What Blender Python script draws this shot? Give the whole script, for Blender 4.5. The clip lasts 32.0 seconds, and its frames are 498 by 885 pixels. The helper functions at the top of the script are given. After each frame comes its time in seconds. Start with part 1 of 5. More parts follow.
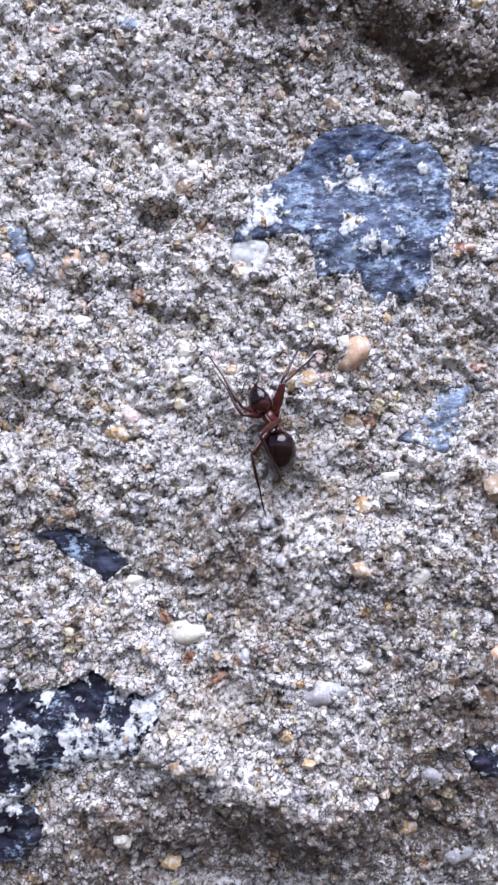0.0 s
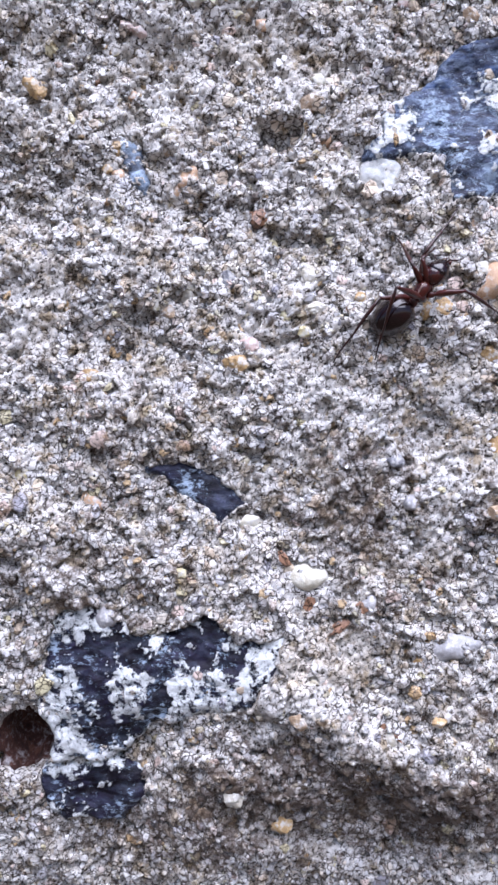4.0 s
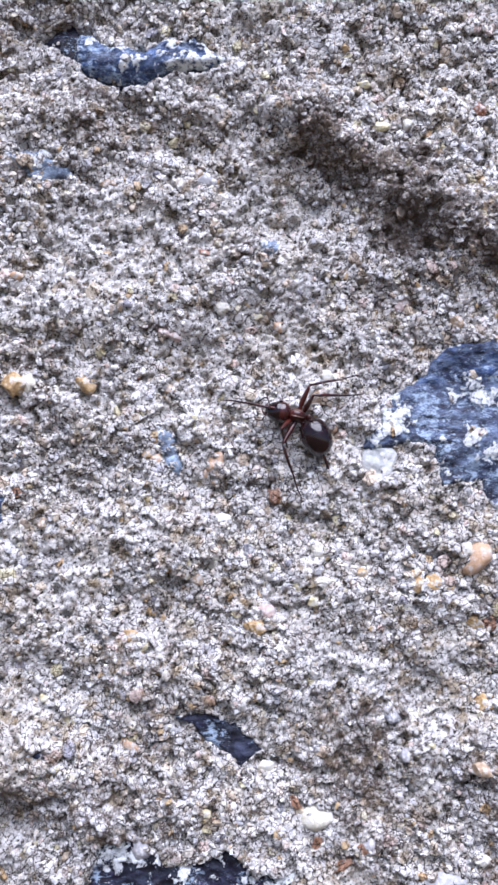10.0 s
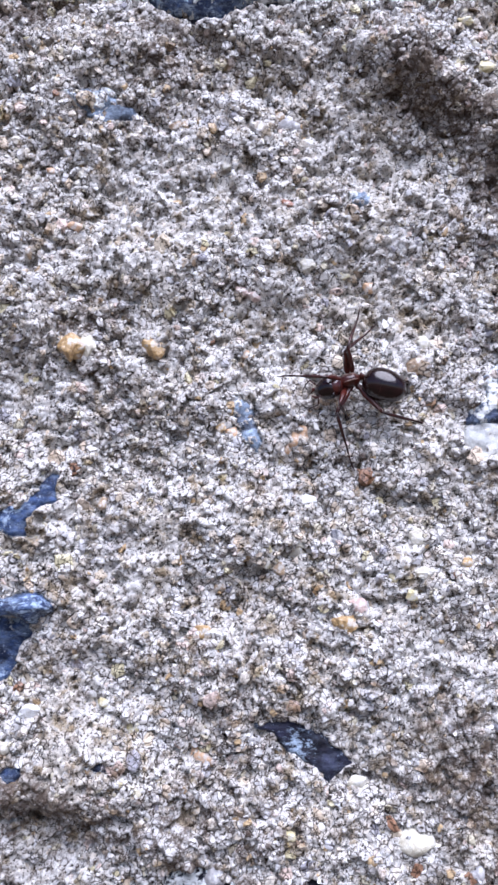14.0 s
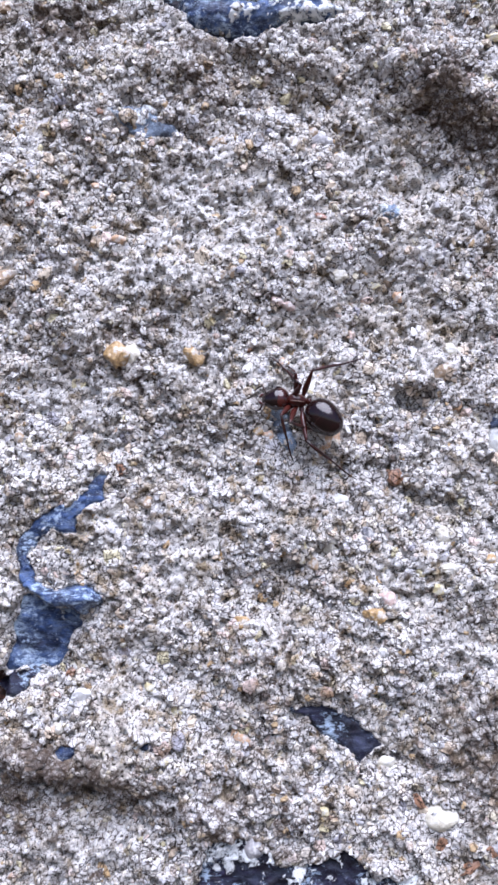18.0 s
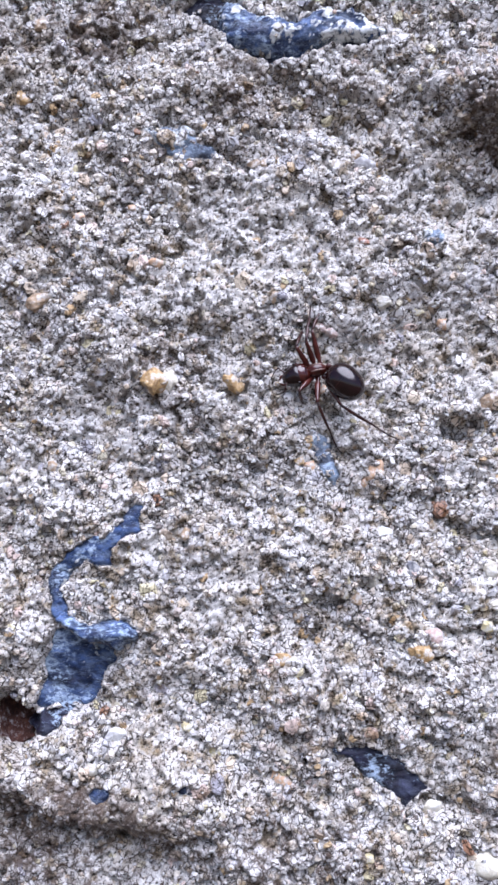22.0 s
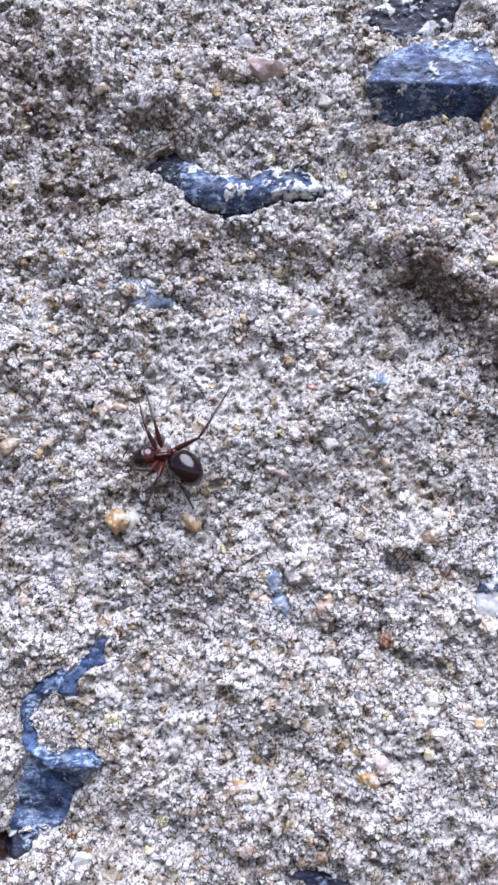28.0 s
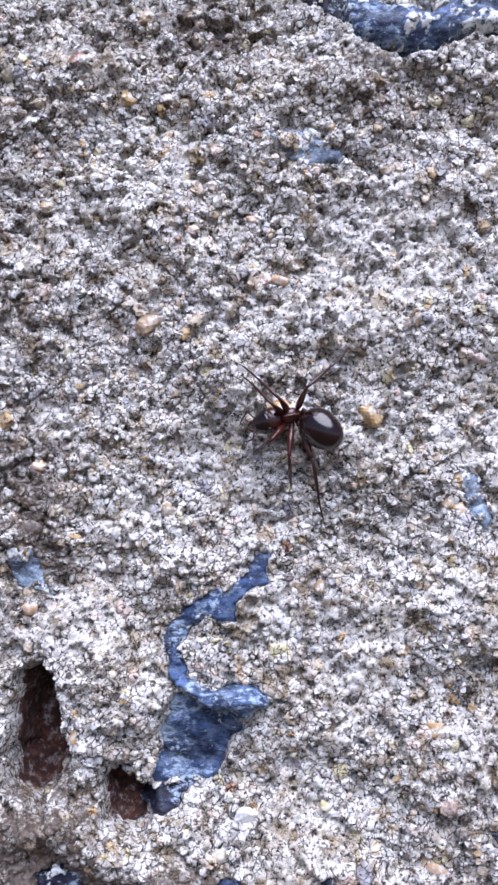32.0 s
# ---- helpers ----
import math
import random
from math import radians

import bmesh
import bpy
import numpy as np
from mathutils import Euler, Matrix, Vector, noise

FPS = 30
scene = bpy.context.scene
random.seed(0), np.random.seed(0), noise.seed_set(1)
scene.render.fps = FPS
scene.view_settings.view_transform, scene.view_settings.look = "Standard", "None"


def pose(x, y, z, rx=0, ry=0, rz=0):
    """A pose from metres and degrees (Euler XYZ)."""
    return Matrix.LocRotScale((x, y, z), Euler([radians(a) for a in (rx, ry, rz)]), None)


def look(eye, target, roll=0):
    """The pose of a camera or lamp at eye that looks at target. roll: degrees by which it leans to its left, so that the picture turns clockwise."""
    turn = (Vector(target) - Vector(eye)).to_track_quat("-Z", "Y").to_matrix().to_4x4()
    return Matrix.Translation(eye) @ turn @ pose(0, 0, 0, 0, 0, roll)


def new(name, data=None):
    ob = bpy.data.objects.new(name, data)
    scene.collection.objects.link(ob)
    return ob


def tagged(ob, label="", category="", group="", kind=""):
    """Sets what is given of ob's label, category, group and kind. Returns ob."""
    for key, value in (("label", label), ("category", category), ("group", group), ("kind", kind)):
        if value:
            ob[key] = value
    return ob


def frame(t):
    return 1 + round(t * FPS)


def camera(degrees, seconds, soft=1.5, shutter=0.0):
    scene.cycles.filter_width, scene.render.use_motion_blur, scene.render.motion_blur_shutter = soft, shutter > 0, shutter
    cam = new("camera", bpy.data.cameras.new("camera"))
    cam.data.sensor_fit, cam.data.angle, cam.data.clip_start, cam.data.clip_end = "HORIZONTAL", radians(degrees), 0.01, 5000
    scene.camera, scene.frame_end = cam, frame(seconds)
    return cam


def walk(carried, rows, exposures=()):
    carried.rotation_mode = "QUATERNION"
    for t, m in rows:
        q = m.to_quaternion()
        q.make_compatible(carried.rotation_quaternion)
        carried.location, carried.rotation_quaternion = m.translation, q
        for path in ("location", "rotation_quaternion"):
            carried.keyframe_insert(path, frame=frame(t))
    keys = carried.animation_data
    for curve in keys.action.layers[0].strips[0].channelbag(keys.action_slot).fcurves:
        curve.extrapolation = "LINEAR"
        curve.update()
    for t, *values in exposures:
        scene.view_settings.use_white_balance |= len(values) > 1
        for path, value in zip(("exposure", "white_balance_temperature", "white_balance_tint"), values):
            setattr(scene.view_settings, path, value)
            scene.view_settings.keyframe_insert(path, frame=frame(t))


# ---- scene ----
# ---- the camera and its way ----
cam = camera(36.0, 32.0, soft=2.6)
EXPOSURE = 0.44
walk(cam, [
    (0, pose(0.020952, -0.076673, -0.024058, 93.164, 1.877, -0.673)),
    (0.5, pose(0.019233, -0.072356, -0.026442, 93.555, 1.787, -1.163)),
    (1, pose(0.019229, -0.067467, -0.027156, 93.143, 1.779, -0.498)),
    (1.5, pose(0.019769, -0.066781, -0.027624, 93.354, 1.712, -0.126)),
    (2, pose(0.018774, -0.068848, -0.029390, 93.604, 1.501, -0.226)),
    (2.5, pose(0.018618, -0.070502, -0.029574, 92.985, 1.468, 0.083)),
    (3, pose(0.015354, -0.071411, -0.029382, 92.887, 1.143, -0.128)),
    (3.5, pose(0.011037, -0.070626, -0.029972, 93.185, 0.753, 0.451)),
    (5.5, pose(0.013482, -0.076147, -0.026424, 93.295, 0.444, 1.333)),
    (6, pose(0.015592, -0.079028, -0.023152, 93.441, 0.473, 1.937)),
    (6.5, pose(0.016133, -0.080002, -0.019393, 93.805, 0.455, 1.790)),
    (7, pose(0.016002, -0.081924, -0.016752, 94.459, 0.404, 1.649)),
    (7.5, pose(0.015975, -0.083626, -0.013526, 94.609, 0.310, 1.917)),
    (8, pose(0.015921, -0.084806, -0.011744, 94.827, 0.463, 2.687)),
    (8.5, pose(0.014829, -0.084342, -0.010607, 94.853, 0.422, 2.370)),
    (9, pose(0.013941, -0.084059, -0.008848, 95.254, 0.357, 2.237)),
    (9.5, pose(0.012271, -0.083436, -0.009074, 95.631, 0.299, 1.993)),
    (10, pose(0.011625, -0.084613, -0.007143, 95.764, 0.110, 2.201)),
    (10.5, pose(0.008676, -0.083846, -0.005635, 96.071, 0.053, 2.007)),
    (11, pose(0.008318, -0.082298, -0.006556, 96.268, 0.042, 2.141)),
    (11.5, pose(0.006457, -0.080238, -0.007251, 96.409, -0.037, 1.784)),
    (12, pose(0.003898, -0.079367, -0.007580, 96.454, -0.232, 1.591)),
    (12.5, pose(0.003479, -0.077098, -0.008038, 96.486, -0.277, 1.507)),
    (13, pose(0.002169, -0.075694, -0.009198, 96.650, -0.415, 1.458)),
    (13.5, pose(0.001494, -0.074457, -0.010240, 96.622, -0.551, 1.361)),
    (15.5, pose(0.002347, -0.078164, -0.007827, 95.602, -0.290, 1.711)),
    (16, pose(0.000609, -0.075835, -0.010684, 95.378, -0.493, 2.259)),
    (16.5, pose(0.001703, -0.075014, -0.010869, 95.387, -0.420, 2.676)),
    (17, pose(0.002089, -0.076140, -0.010146, 95.100, -0.437, 2.680)),
    (17.5, pose(0.000083, -0.078313, -0.009390, 94.914, -0.622, 2.211)),
    (18, pose(-0.000292, -0.079931, -0.007862, 94.827, -0.629, 2.597)),
    (18.5, pose(-0.001026, -0.081825, -0.006131, 94.944, -0.596, 2.392)),
    (19, pose(-0.002347, -0.082694, -0.006035, 95.089, -0.666, 2.115)),
    (19.5, pose(-0.002687, -0.082666, -0.006170, 95.230, -0.629, 2.078)),
    (20, pose(-0.003865, -0.080658, -0.005968, 95.258, -0.702, 1.998)),
    (20.5, pose(-0.003999, -0.080039, -0.005442, 95.332, -0.822, 2.080)),
    (21, pose(-0.005034, -0.079843, -0.004682, 95.360, -0.920, 2.021)),
    (21.5, pose(-0.005466, -0.078662, -0.005142, 95.501, -0.949, 1.929)),
    (22, pose(-0.005160, -0.077933, -0.005885, 95.728, -0.923, 2.152)),
    (22.5, pose(-0.003867, -0.080401, -0.004784, 95.653, -0.962, 2.645)),
    (23, pose(-0.001992, -0.082599, -0.003443, 95.861, -0.800, 2.833)),
    (23.5, pose(-0.000569, -0.084029, -0.001258, 96.101, -0.650, 2.786)),
    (24, pose(-0.000863, -0.082961, -0.000506, 96.309, -0.615, 2.685)),
    (24.5, pose(-0.001390, -0.081899, 0.000239, 96.253, -0.612, 2.476)),
    (25, pose(-0.000126, -0.081813, 0.000736, 96.335, -0.557, 2.918)),
    (25.5, pose(0.000143, -0.083710, 0.002665, 96.290, -0.493, 2.888)),
    (27.5, pose(0.000851, -0.083232, 0.005549, 97.185, -0.397, 2.985)),
    (28, pose(0.000561, -0.084707, 0.006231, 97.134, -0.328, 2.785)),
    (28.5, pose(-0.004635, -0.083772, 0.005991, 97.161, -0.443, 1.732)),
    (29, pose(-0.011024, -0.081102, 0.003490, 97.499, -0.766, 2.494)),
    (29.5, pose(-0.013064, -0.077113, 0.000144, 96.555, -0.688, 3.124)),
    (30, pose(-0.012242, -0.078524, 0.000702, 96.257, -0.575, 3.327)),
    (30.5, pose(-0.014583, -0.077321, 0.001267, 96.043, -0.693, 3.047)),
    (31, pose(-0.015918, -0.074447, 0.000473, 96.019, -0.675, 2.707)),
    (31.5, pose(-0.016643, -0.070795, -0.001668, 96.059, -0.673, 2.634)),
    (32, pose(-0.017455, -0.070147, -0.002034, 96.100, -0.773, 2.798)),
], exposures=[(0, EXPOSURE, 5640, 20.5), (32, EXPOSURE, 5640, 20.5)])

# ---- daylight: bright shade under an open sky, from above and in front of the wall ----
SUN_FROM = Vector((0.12, -0.50, 0.86)).normalized()
world = bpy.data.worlds.new("sky")
scene.world = world
world.use_nodes = True
wn = world.node_tree.nodes
sky = wn.new("ShaderNodeTexSky")
sky.sky_type = 'NISHITA'
sky.sun_disc = False
sky.sun_elevation = math.asin(SUN_FROM.z)
sky.sun_rotation = math.atan2(SUN_FROM.x, SUN_FROM.y)
world.node_tree.links.new(sky.outputs[0], wn["Background"].inputs[0])
wn["Background"].inputs[1].default_value = 0.075
sun = new("sun", bpy.data.lights.new("sun", 'SUN'))
sun.data.energy = 4.6
sun.data.angle = radians(60)
sun.data.color = (1.0, 0.98, 0.97)
sun.matrix_world = look(SUN_FROM, (0, 0, 0))

# ---- materials ----
MM = 0.001


def material(name, rough=0.6, spec=0.5):
    m = bpy.data.materials.new(name)
    m.use_nodes = True
    b = m.node_tree.nodes["Principled BSDF"]
    b.inputs["Roughness"].default_value = rough
    b.inputs["Specular IOR Level"].default_value = spec
    return m, m.node_tree.nodes, m.node_tree.links, b


def noise_node(nodes, links, scale, detail=4.0, rough=0.6):
    co = nodes.new("ShaderNodeTexCoord")
    n = nodes.new("ShaderNodeTexNoise")
    n.inputs["Scale"].default_value = scale
    n.inputs["Detail"].default_value = detail
    n.inputs["Roughness"].default_value = rough
    links.new(co.outputs["Object"], n.inputs["Vector"])
    return n.outputs["Fac"]


def ramp_node(nodes, links, fac, stops, constant=False):
    r = nodes.new("ShaderNodeValToRGB")
    r.color_ramp.interpolation = 'CONSTANT' if constant else 'LINEAR'
    el = r.color_ramp.elements
    while len(el) < len(stops):
        el.new(0.5)
    for e, (p, c) in zip(el, stops):
        e.position, e.color = p, (*c, 1)
    links.new(fac, r.inputs[0])
    return r.outputs[0]


def mix_node(nodes, links, fac, a, b, mode='MIX'):
    m = nodes.new("ShaderNodeMix")
    m.data_type, m.blend_type = 'RGBA', mode
    for socket, value in ((m.inputs[0], fac), (m.inputs[6], a), (m.inputs[7], b)):
        if isinstance(value, float):
            socket.default_value = value
        elif isinstance(value, tuple):
            socket.default_value = (*value, 1)
        else:
            links.new(value, socket)
    return m.outputs[2]


def bump_node(nodes, links, bsdf, fac, strength, distance):
    b = nodes.new("ShaderNodeBump")
    b.inputs["Strength"].default_value = strength
    b.inputs["Distance"].default_value = distance
    links.new(fac, b.inputs["Height"])
    links.new(b.outputs[0], bsdf.inputs["Normal"])


def cells_node(nodes, links, scale, feature):
    """Irregular cells: their edge distance or their random colours."""
    co = nodes.new("ShaderNodeTexCoord")
    warp = nodes.new("ShaderNodeTexNoise")
    warp.inputs["Scale"].default_value = scale * 0.9
    links.new(co.outputs["Object"], warp.inputs["Vector"])
    add = nodes.new("ShaderNodeMix")
    add.data_type, add.blend_type = 'RGBA', 'LINEAR_LIGHT'
    add.inputs[0].default_value = 0.00035
    links.new(co.outputs["Object"], add.inputs[6])
    links.new(warp.outputs["Color"], add.inputs[7])
    v = nodes.new("ShaderNodeTexVoronoi")
    v.feature = feature
    v.inputs["Scale"].default_value = scale
    links.new(add.outputs[2], v.inputs["Vector"])
    return v


def attribute_node(nodes, name):
    a = nodes.new("ShaderNodeAttribute")
    a.attribute_name = name
    return a.outputs["Fac"]


def joint_node(n, l):
    """Dark dirt in the joints between packed grains, broken up along their length, none where a pale skin lies over them."""
    edge = cells_node(n, l, 1350, 'DISTANCE_TO_EDGE').outputs["Distance"]
    gap = ramp_node(n, l, edge, [(0.0, (0.0, 0.0, 0.0)), (0.035, (0.15, 0.15, 0.15)), (0.085, (1.0, 1.0, 1.0))])
    here = n.new("ShaderNodeMath")
    here.operation = 'MULTIPLY_ADD'
    l.new(attribute_node(n, "skin"), here.inputs[0])
    here.inputs[1].default_value = 0.075
    l.new(noise_node(n, l, 1150, 6, 0.75), here.inputs[2])
    here = ramp_node(n, l, here.outputs[0], [(0.50, (0.0, 0.0, 0.0)), (0.60, (1.0, 1.0, 1.0))])
    tone = mix_node(n, l, gap, (0.075, 0.055, 0.045), (1.0, 1.0, 1.0))
    return mix_node(n, l, here, tone, (1.0, 1.0, 1.0))


def cement_material():
    m, n, l, b = material("cement", 0.8, 0.3)
    broad = noise_node(n, l, 140, 5)
    fine = noise_node(n, l, 2600, 5, 0.7)
    pale = ramp_node(n, l, broad, [(0.34, (0.66, 0.62, 0.55)), (0.48, (0.76, 0.74, 0.70)), (0.62, (0.82, 0.81, 0.79))])
    tone = ramp_node(n, l, cells_node(n, l, 1500, 'F1').outputs["Color"], [(0.15, (0.70, 0.66, 0.61)), (0.45, (0.92, 0.91, 0.90)), (0.8, (1.0, 0.99, 0.97))])
    speck = ramp_node(n, l, fine, [(0.40, (0.07, 0.055, 0.045)), (0.46, (1.0, 1.0, 1.0))])
    film = ramp_node(n, l, noise_node(n, l, 430, 6, 0.7), [(0.37, (0.52, 0.45, 0.34)), (0.47, (1.0, 1.0, 1.0))])
    c = mix_node(n, l, 1.0, pale, tone, 'MULTIPLY')
    c = mix_node(n, l, 1.0, c, film, 'MULTIPLY')
    c = mix_node(n, l, 1.0, c, speck, 'MULTIPLY')
    c = mix_node(n, l, 1.0, c, joint_node(n, l), 'MULTIPLY')
    l.new(mix_node(n, l, grime_shade_mix(n, l), c, (0.075, 0.05, 0.034)), b.inputs["Base Color"])
    bump_node(n, l, b, fine, 0.8, 0.00022)
    return m


def grime_shade_mix(n, l):
    """Brown for caught earth and for painted ledge shade: the stains' outlines, broken up by fine noise."""
    add = n.new("ShaderNodeMath")
    add.operation = 'MULTIPLY_ADD'
    l.new(noise_node(n, l, 800, 6, 0.75), add.inputs[0])
    add.inputs[1].default_value = 3.6
    add.inputs[2].default_value = -1.9
    total = n.new("ShaderNodeMath")
    l.new(add.outputs[0], total.inputs[0])
    l.new(attribute_node(n, "grime_shade"), total.inputs[1])
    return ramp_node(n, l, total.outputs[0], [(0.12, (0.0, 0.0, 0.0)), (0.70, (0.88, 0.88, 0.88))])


FINE_GRAINS = [
    (0.00, (0.78, 0.76, 0.72)), (0.18, (0.66, 0.65, 0.64)), (0.32, (0.82, 0.80, 0.76)), (0.46, (0.58, 0.56, 0.54)),
    (0.55, (0.78, 0.72, 0.62)), (0.65, (0.70, 0.62, 0.51)), (0.73, (0.48, 0.46, 0.44)), (0.80, (0.74, 0.65, 0.58)), (0.86, (0.60, 0.55, 0.41)),
    (0.92, (0.56, 0.41, 0.23)), (0.945, (0.20, 0.17, 0.15)), (0.965, (0.86, 0.85, 0.82))]
COARSE_GRAINS = [
    (0.00, (0.74, 0.72, 0.68)), (0.16, (0.62, 0.53, 0.40)), (0.28, (0.80, 0.78, 0.74)), (0.40, (0.58, 0.57, 0.58)), (0.50, (0.70, 0.58, 0.44)),
    (0.60, (0.66, 0.60, 0.38)), (0.68, (0.72, 0.58, 0.50)), (0.77, (0.60, 0.42, 0.22)), (0.81, (0.46, 0.38, 0.29)), (0.87, (0.36, 0.35, 0.38)),
    (0.915, (0.36, 0.20, 0.12)), (0.928, (0.84, 0.82, 0.78))]


def grain_material(name, stops):
    m, n, l, b = material(name, 0.42, 0.45)
    geo = n.new("ShaderNodeNewGeometry")
    colour = ramp_node(n, l, geo.outputs["Random Per Island"], stops, True)
    dirt = ramp_node(n, l, noise_node(n, l, 1700, 5, 0.7), [(0.38, (0.08, 0.06, 0.05)), (0.44, (1.0, 1.0, 1.0))])
    film = ramp_node(n, l, noise_node(n, l, 430, 6, 0.7), [(0.37, (0.50, 0.42, 0.31)), (0.47, (1.0, 1.0, 1.0))])
    c = mix_node(n, l, 1.0, colour, dirt, 'MULTIPLY')
    c = mix_node(n, l, 1.0, c, film, 'MULTIPLY')
    c = mix_node(n, l, 1.0, c, joint_node(n, l), 'MULTIPLY')
    l.new(mix_node(n, l, grime_shade_mix(n, l), c, (0.085, 0.058, 0.04)), b.inputs["Base Color"])
    bump_node(n, l, b, noise_node(n, l, 4000, 3), 0.35, 0.0001)
    return m


def slate_material(name, dark, light, flecks, dusty=0.3):
    """Cleaved slate: mottled by bands, scuffed with thin pale lines, with lime where the crust lies."""
    m, n, l, b = material(name, 0.5, 0.3)
    co = n.new("ShaderNodeTexCoord")
    mp = n.new("ShaderNodeMapping")
    mp.inputs["Scale"].default_value = (0.7, 1.0, 1.35)
    mp.inputs["Rotation"].default_value = (0, 0.5, 0)
    l.new(co.outputs["Object"], mp.inputs[0])

    def banded(scale, detail, rough, distort=0.0):
        t = n.new("ShaderNodeTexNoise")
        l.new(mp.outputs[0], t.inputs["Vector"])
        t.inputs["Scale"].default_value = scale
        t.inputs["Detail"].default_value = detail
        t.inputs["Roughness"].default_value = rough
        t.inputs["Distortion"].default_value = distort
        return t.outputs["Fac"]

    broad, streak = banded(260, 5, 0.6), banded(1300, 7, 0.7)
    c = ramp_node(n, l, streak, [(0.36, dark), (0.52, light), (0.66, tuple(1.9 * k for k in light))])
    shade = ramp_node(n, l, broad, [(0.42, (0.34, 0.29, 0.30)), (0.56, (1.0, 1.0, 1.0))])
    c = mix_node(n, l, 1.0, c, shade, 'MULTIPLY')
    dust = ramp_node(n, l, banded(800, 8, 0.78), [(0.47, (0, 0, 0)), (0.66, (dusty, dusty, dusty))])
    c = mix_node(n, l, dust, c, (0.30, 0.39, 0.54))
    # pale flecks and scuffs, thickest in patches
    patchy = n.new("ShaderNodeMath")
    patchy.operation = 'MULTIPLY_ADD'
    l.new(noise_node(n, l, 300, 5, 0.7), patchy.inputs[0])
    patchy.inputs[1].default_value = 0.7
    patchy.inputs[2].default_value = -0.35
    fleck = n.new("ShaderNodeMath")
    l.new(banded(1900, 8, 0.8), fleck.inputs[0])
    l.new(patchy.outputs[0], fleck.inputs[1])
    scuff = ramp_node(n, l, fleck.outputs[0], [(0.60 - 0.06 * flecks, (0, 0, 0)), (0.67 - 0.06 * flecks, (0.9, 0.9, 0.9))])
    # lime: the crust's share broken up by fine grit
    grit = n.new("ShaderNodeMath")
    grit.operation = 'MULTIPLY_ADD'
    l.new(noise_node(n, l, 900, 9, 0.78), grit.inputs[0])
    grit.inputs[1].default_value = 4.2
    grit.inputs[2].default_value = 0.10 * flecks - 2.42
    thin = n.new("ShaderNodeMath")
    thin.operation = 'MULTIPLY'
    thin.inputs[1].default_value = 0.92
    l.new(attribute_node(n, "crust"), thin.inputs[0])
    total = n.new("ShaderNodeMath")
    l.new(grit.outputs[0], total.inputs[0])
    l.new(thin.outputs[0], total.inputs[1])
    lime = ramp_node(n, l, total.outputs[0], [(0.44, (0, 0, 0)), (0.58, (1, 1, 1))])
    limed = ramp_node(n, l, noise_node(n, l, 2400, 5, 0.7), [(0.36, (0.34, 0.35, 0.34)), (0.46, (0.74, 0.77, 0.76)), (0.60, (0.88, 0.90, 0.89))])
    c = mix_node(n, l, scuff, c, (0.42, 0.53, 0.66))
    l.new(mix_node(n, l, lime, c, limed), b.inputs["Base Color"])
    l.new(ramp_node(n, l, lime, [(0, (0.40, 0.40, 0.40)), (1, (0.85, 0.85, 0.85))]), b.inputs["Roughness"])
    bump_node(n, l, b, mix_node(n, l, 0.4, streak, lime), 1.0, 0.0004)
    return m


def pebble_material(name, colour, second, rough=0.4, dusted=(0.74, 0.72, 0.67)):
    m, n, l, b = material("pebble_" + name, rough, 0.5)
    info = n.new("ShaderNodeObjectInfo")
    c = ramp_node(n, l, noise_node(n, l, 1100, 6, 0.72), [(0.34, second), (0.52, colour), (0.70, tuple(0.5 * k + 0.42 for k in colour))])
    tone = ramp_node(n, l, info.outputs["Random"], [(0, (0.78, 0.78, 0.78)), (1, (1, 1, 1))])
    c = mix_node(n, l, 1.0, c, tone, 'MULTIPLY')
    dust = ramp_node(n, l, noise_node(n, l, 850, 7, 0.72), [(0.53, (0.0, 0.0, 0.0)), (0.60, (0.75, 0.75, 0.75))])
    l.new(mix_node(n, l, dust, c, dusted), b.inputs["Base Color"])
    bump_node(n, l, b, noise_node(n, l, 2500, 4, 0.7), 0.8, 0.0002)
    return m


CEMENT = cement_material()
SAND = grain_material("sand", FINE_GRAINS)
GRIT = grain_material("grit", COARSE_GRAINS)
SLATE_BLUE = slate_material("slate_blue", (0.012, 0.014, 0.028), (0.060, 0.076, 0.135), 1.3, 0.7)
SLATE_CLEAN = slate_material("slate_clean", (0.010, 0.019, 0.055), (0.048, 0.086, 0.20), 0.9, 0.6)
SLATE_NIGHT = slate_material("slate_night", (0.009, 0.009, 0.020), (0.028, 0.030, 0.060), 0.7, 0.15)
# near-black slate; also paints the shade under and beside the jagged slate
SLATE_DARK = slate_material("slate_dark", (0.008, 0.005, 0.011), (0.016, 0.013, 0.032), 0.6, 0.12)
SLATE_PALE = slate_material("slate_pale", (0.09, 0.12, 0.18), (0.24, 0.30, 0.38), 1.2, 0.8)
LIME = pebble_material("lime", (0.74, 0.76, 0.74), (0.52, 0.53, 0.52), 0.8)
# dark red-brown that puts the shade of the deep hollows into colour
PIT_DARK = pebble_material("pit_dark", (0.07, 0.022, 0.013), (0.02, 0.008, 0.006), 0.9, (0.11, 0.045, 0.028))
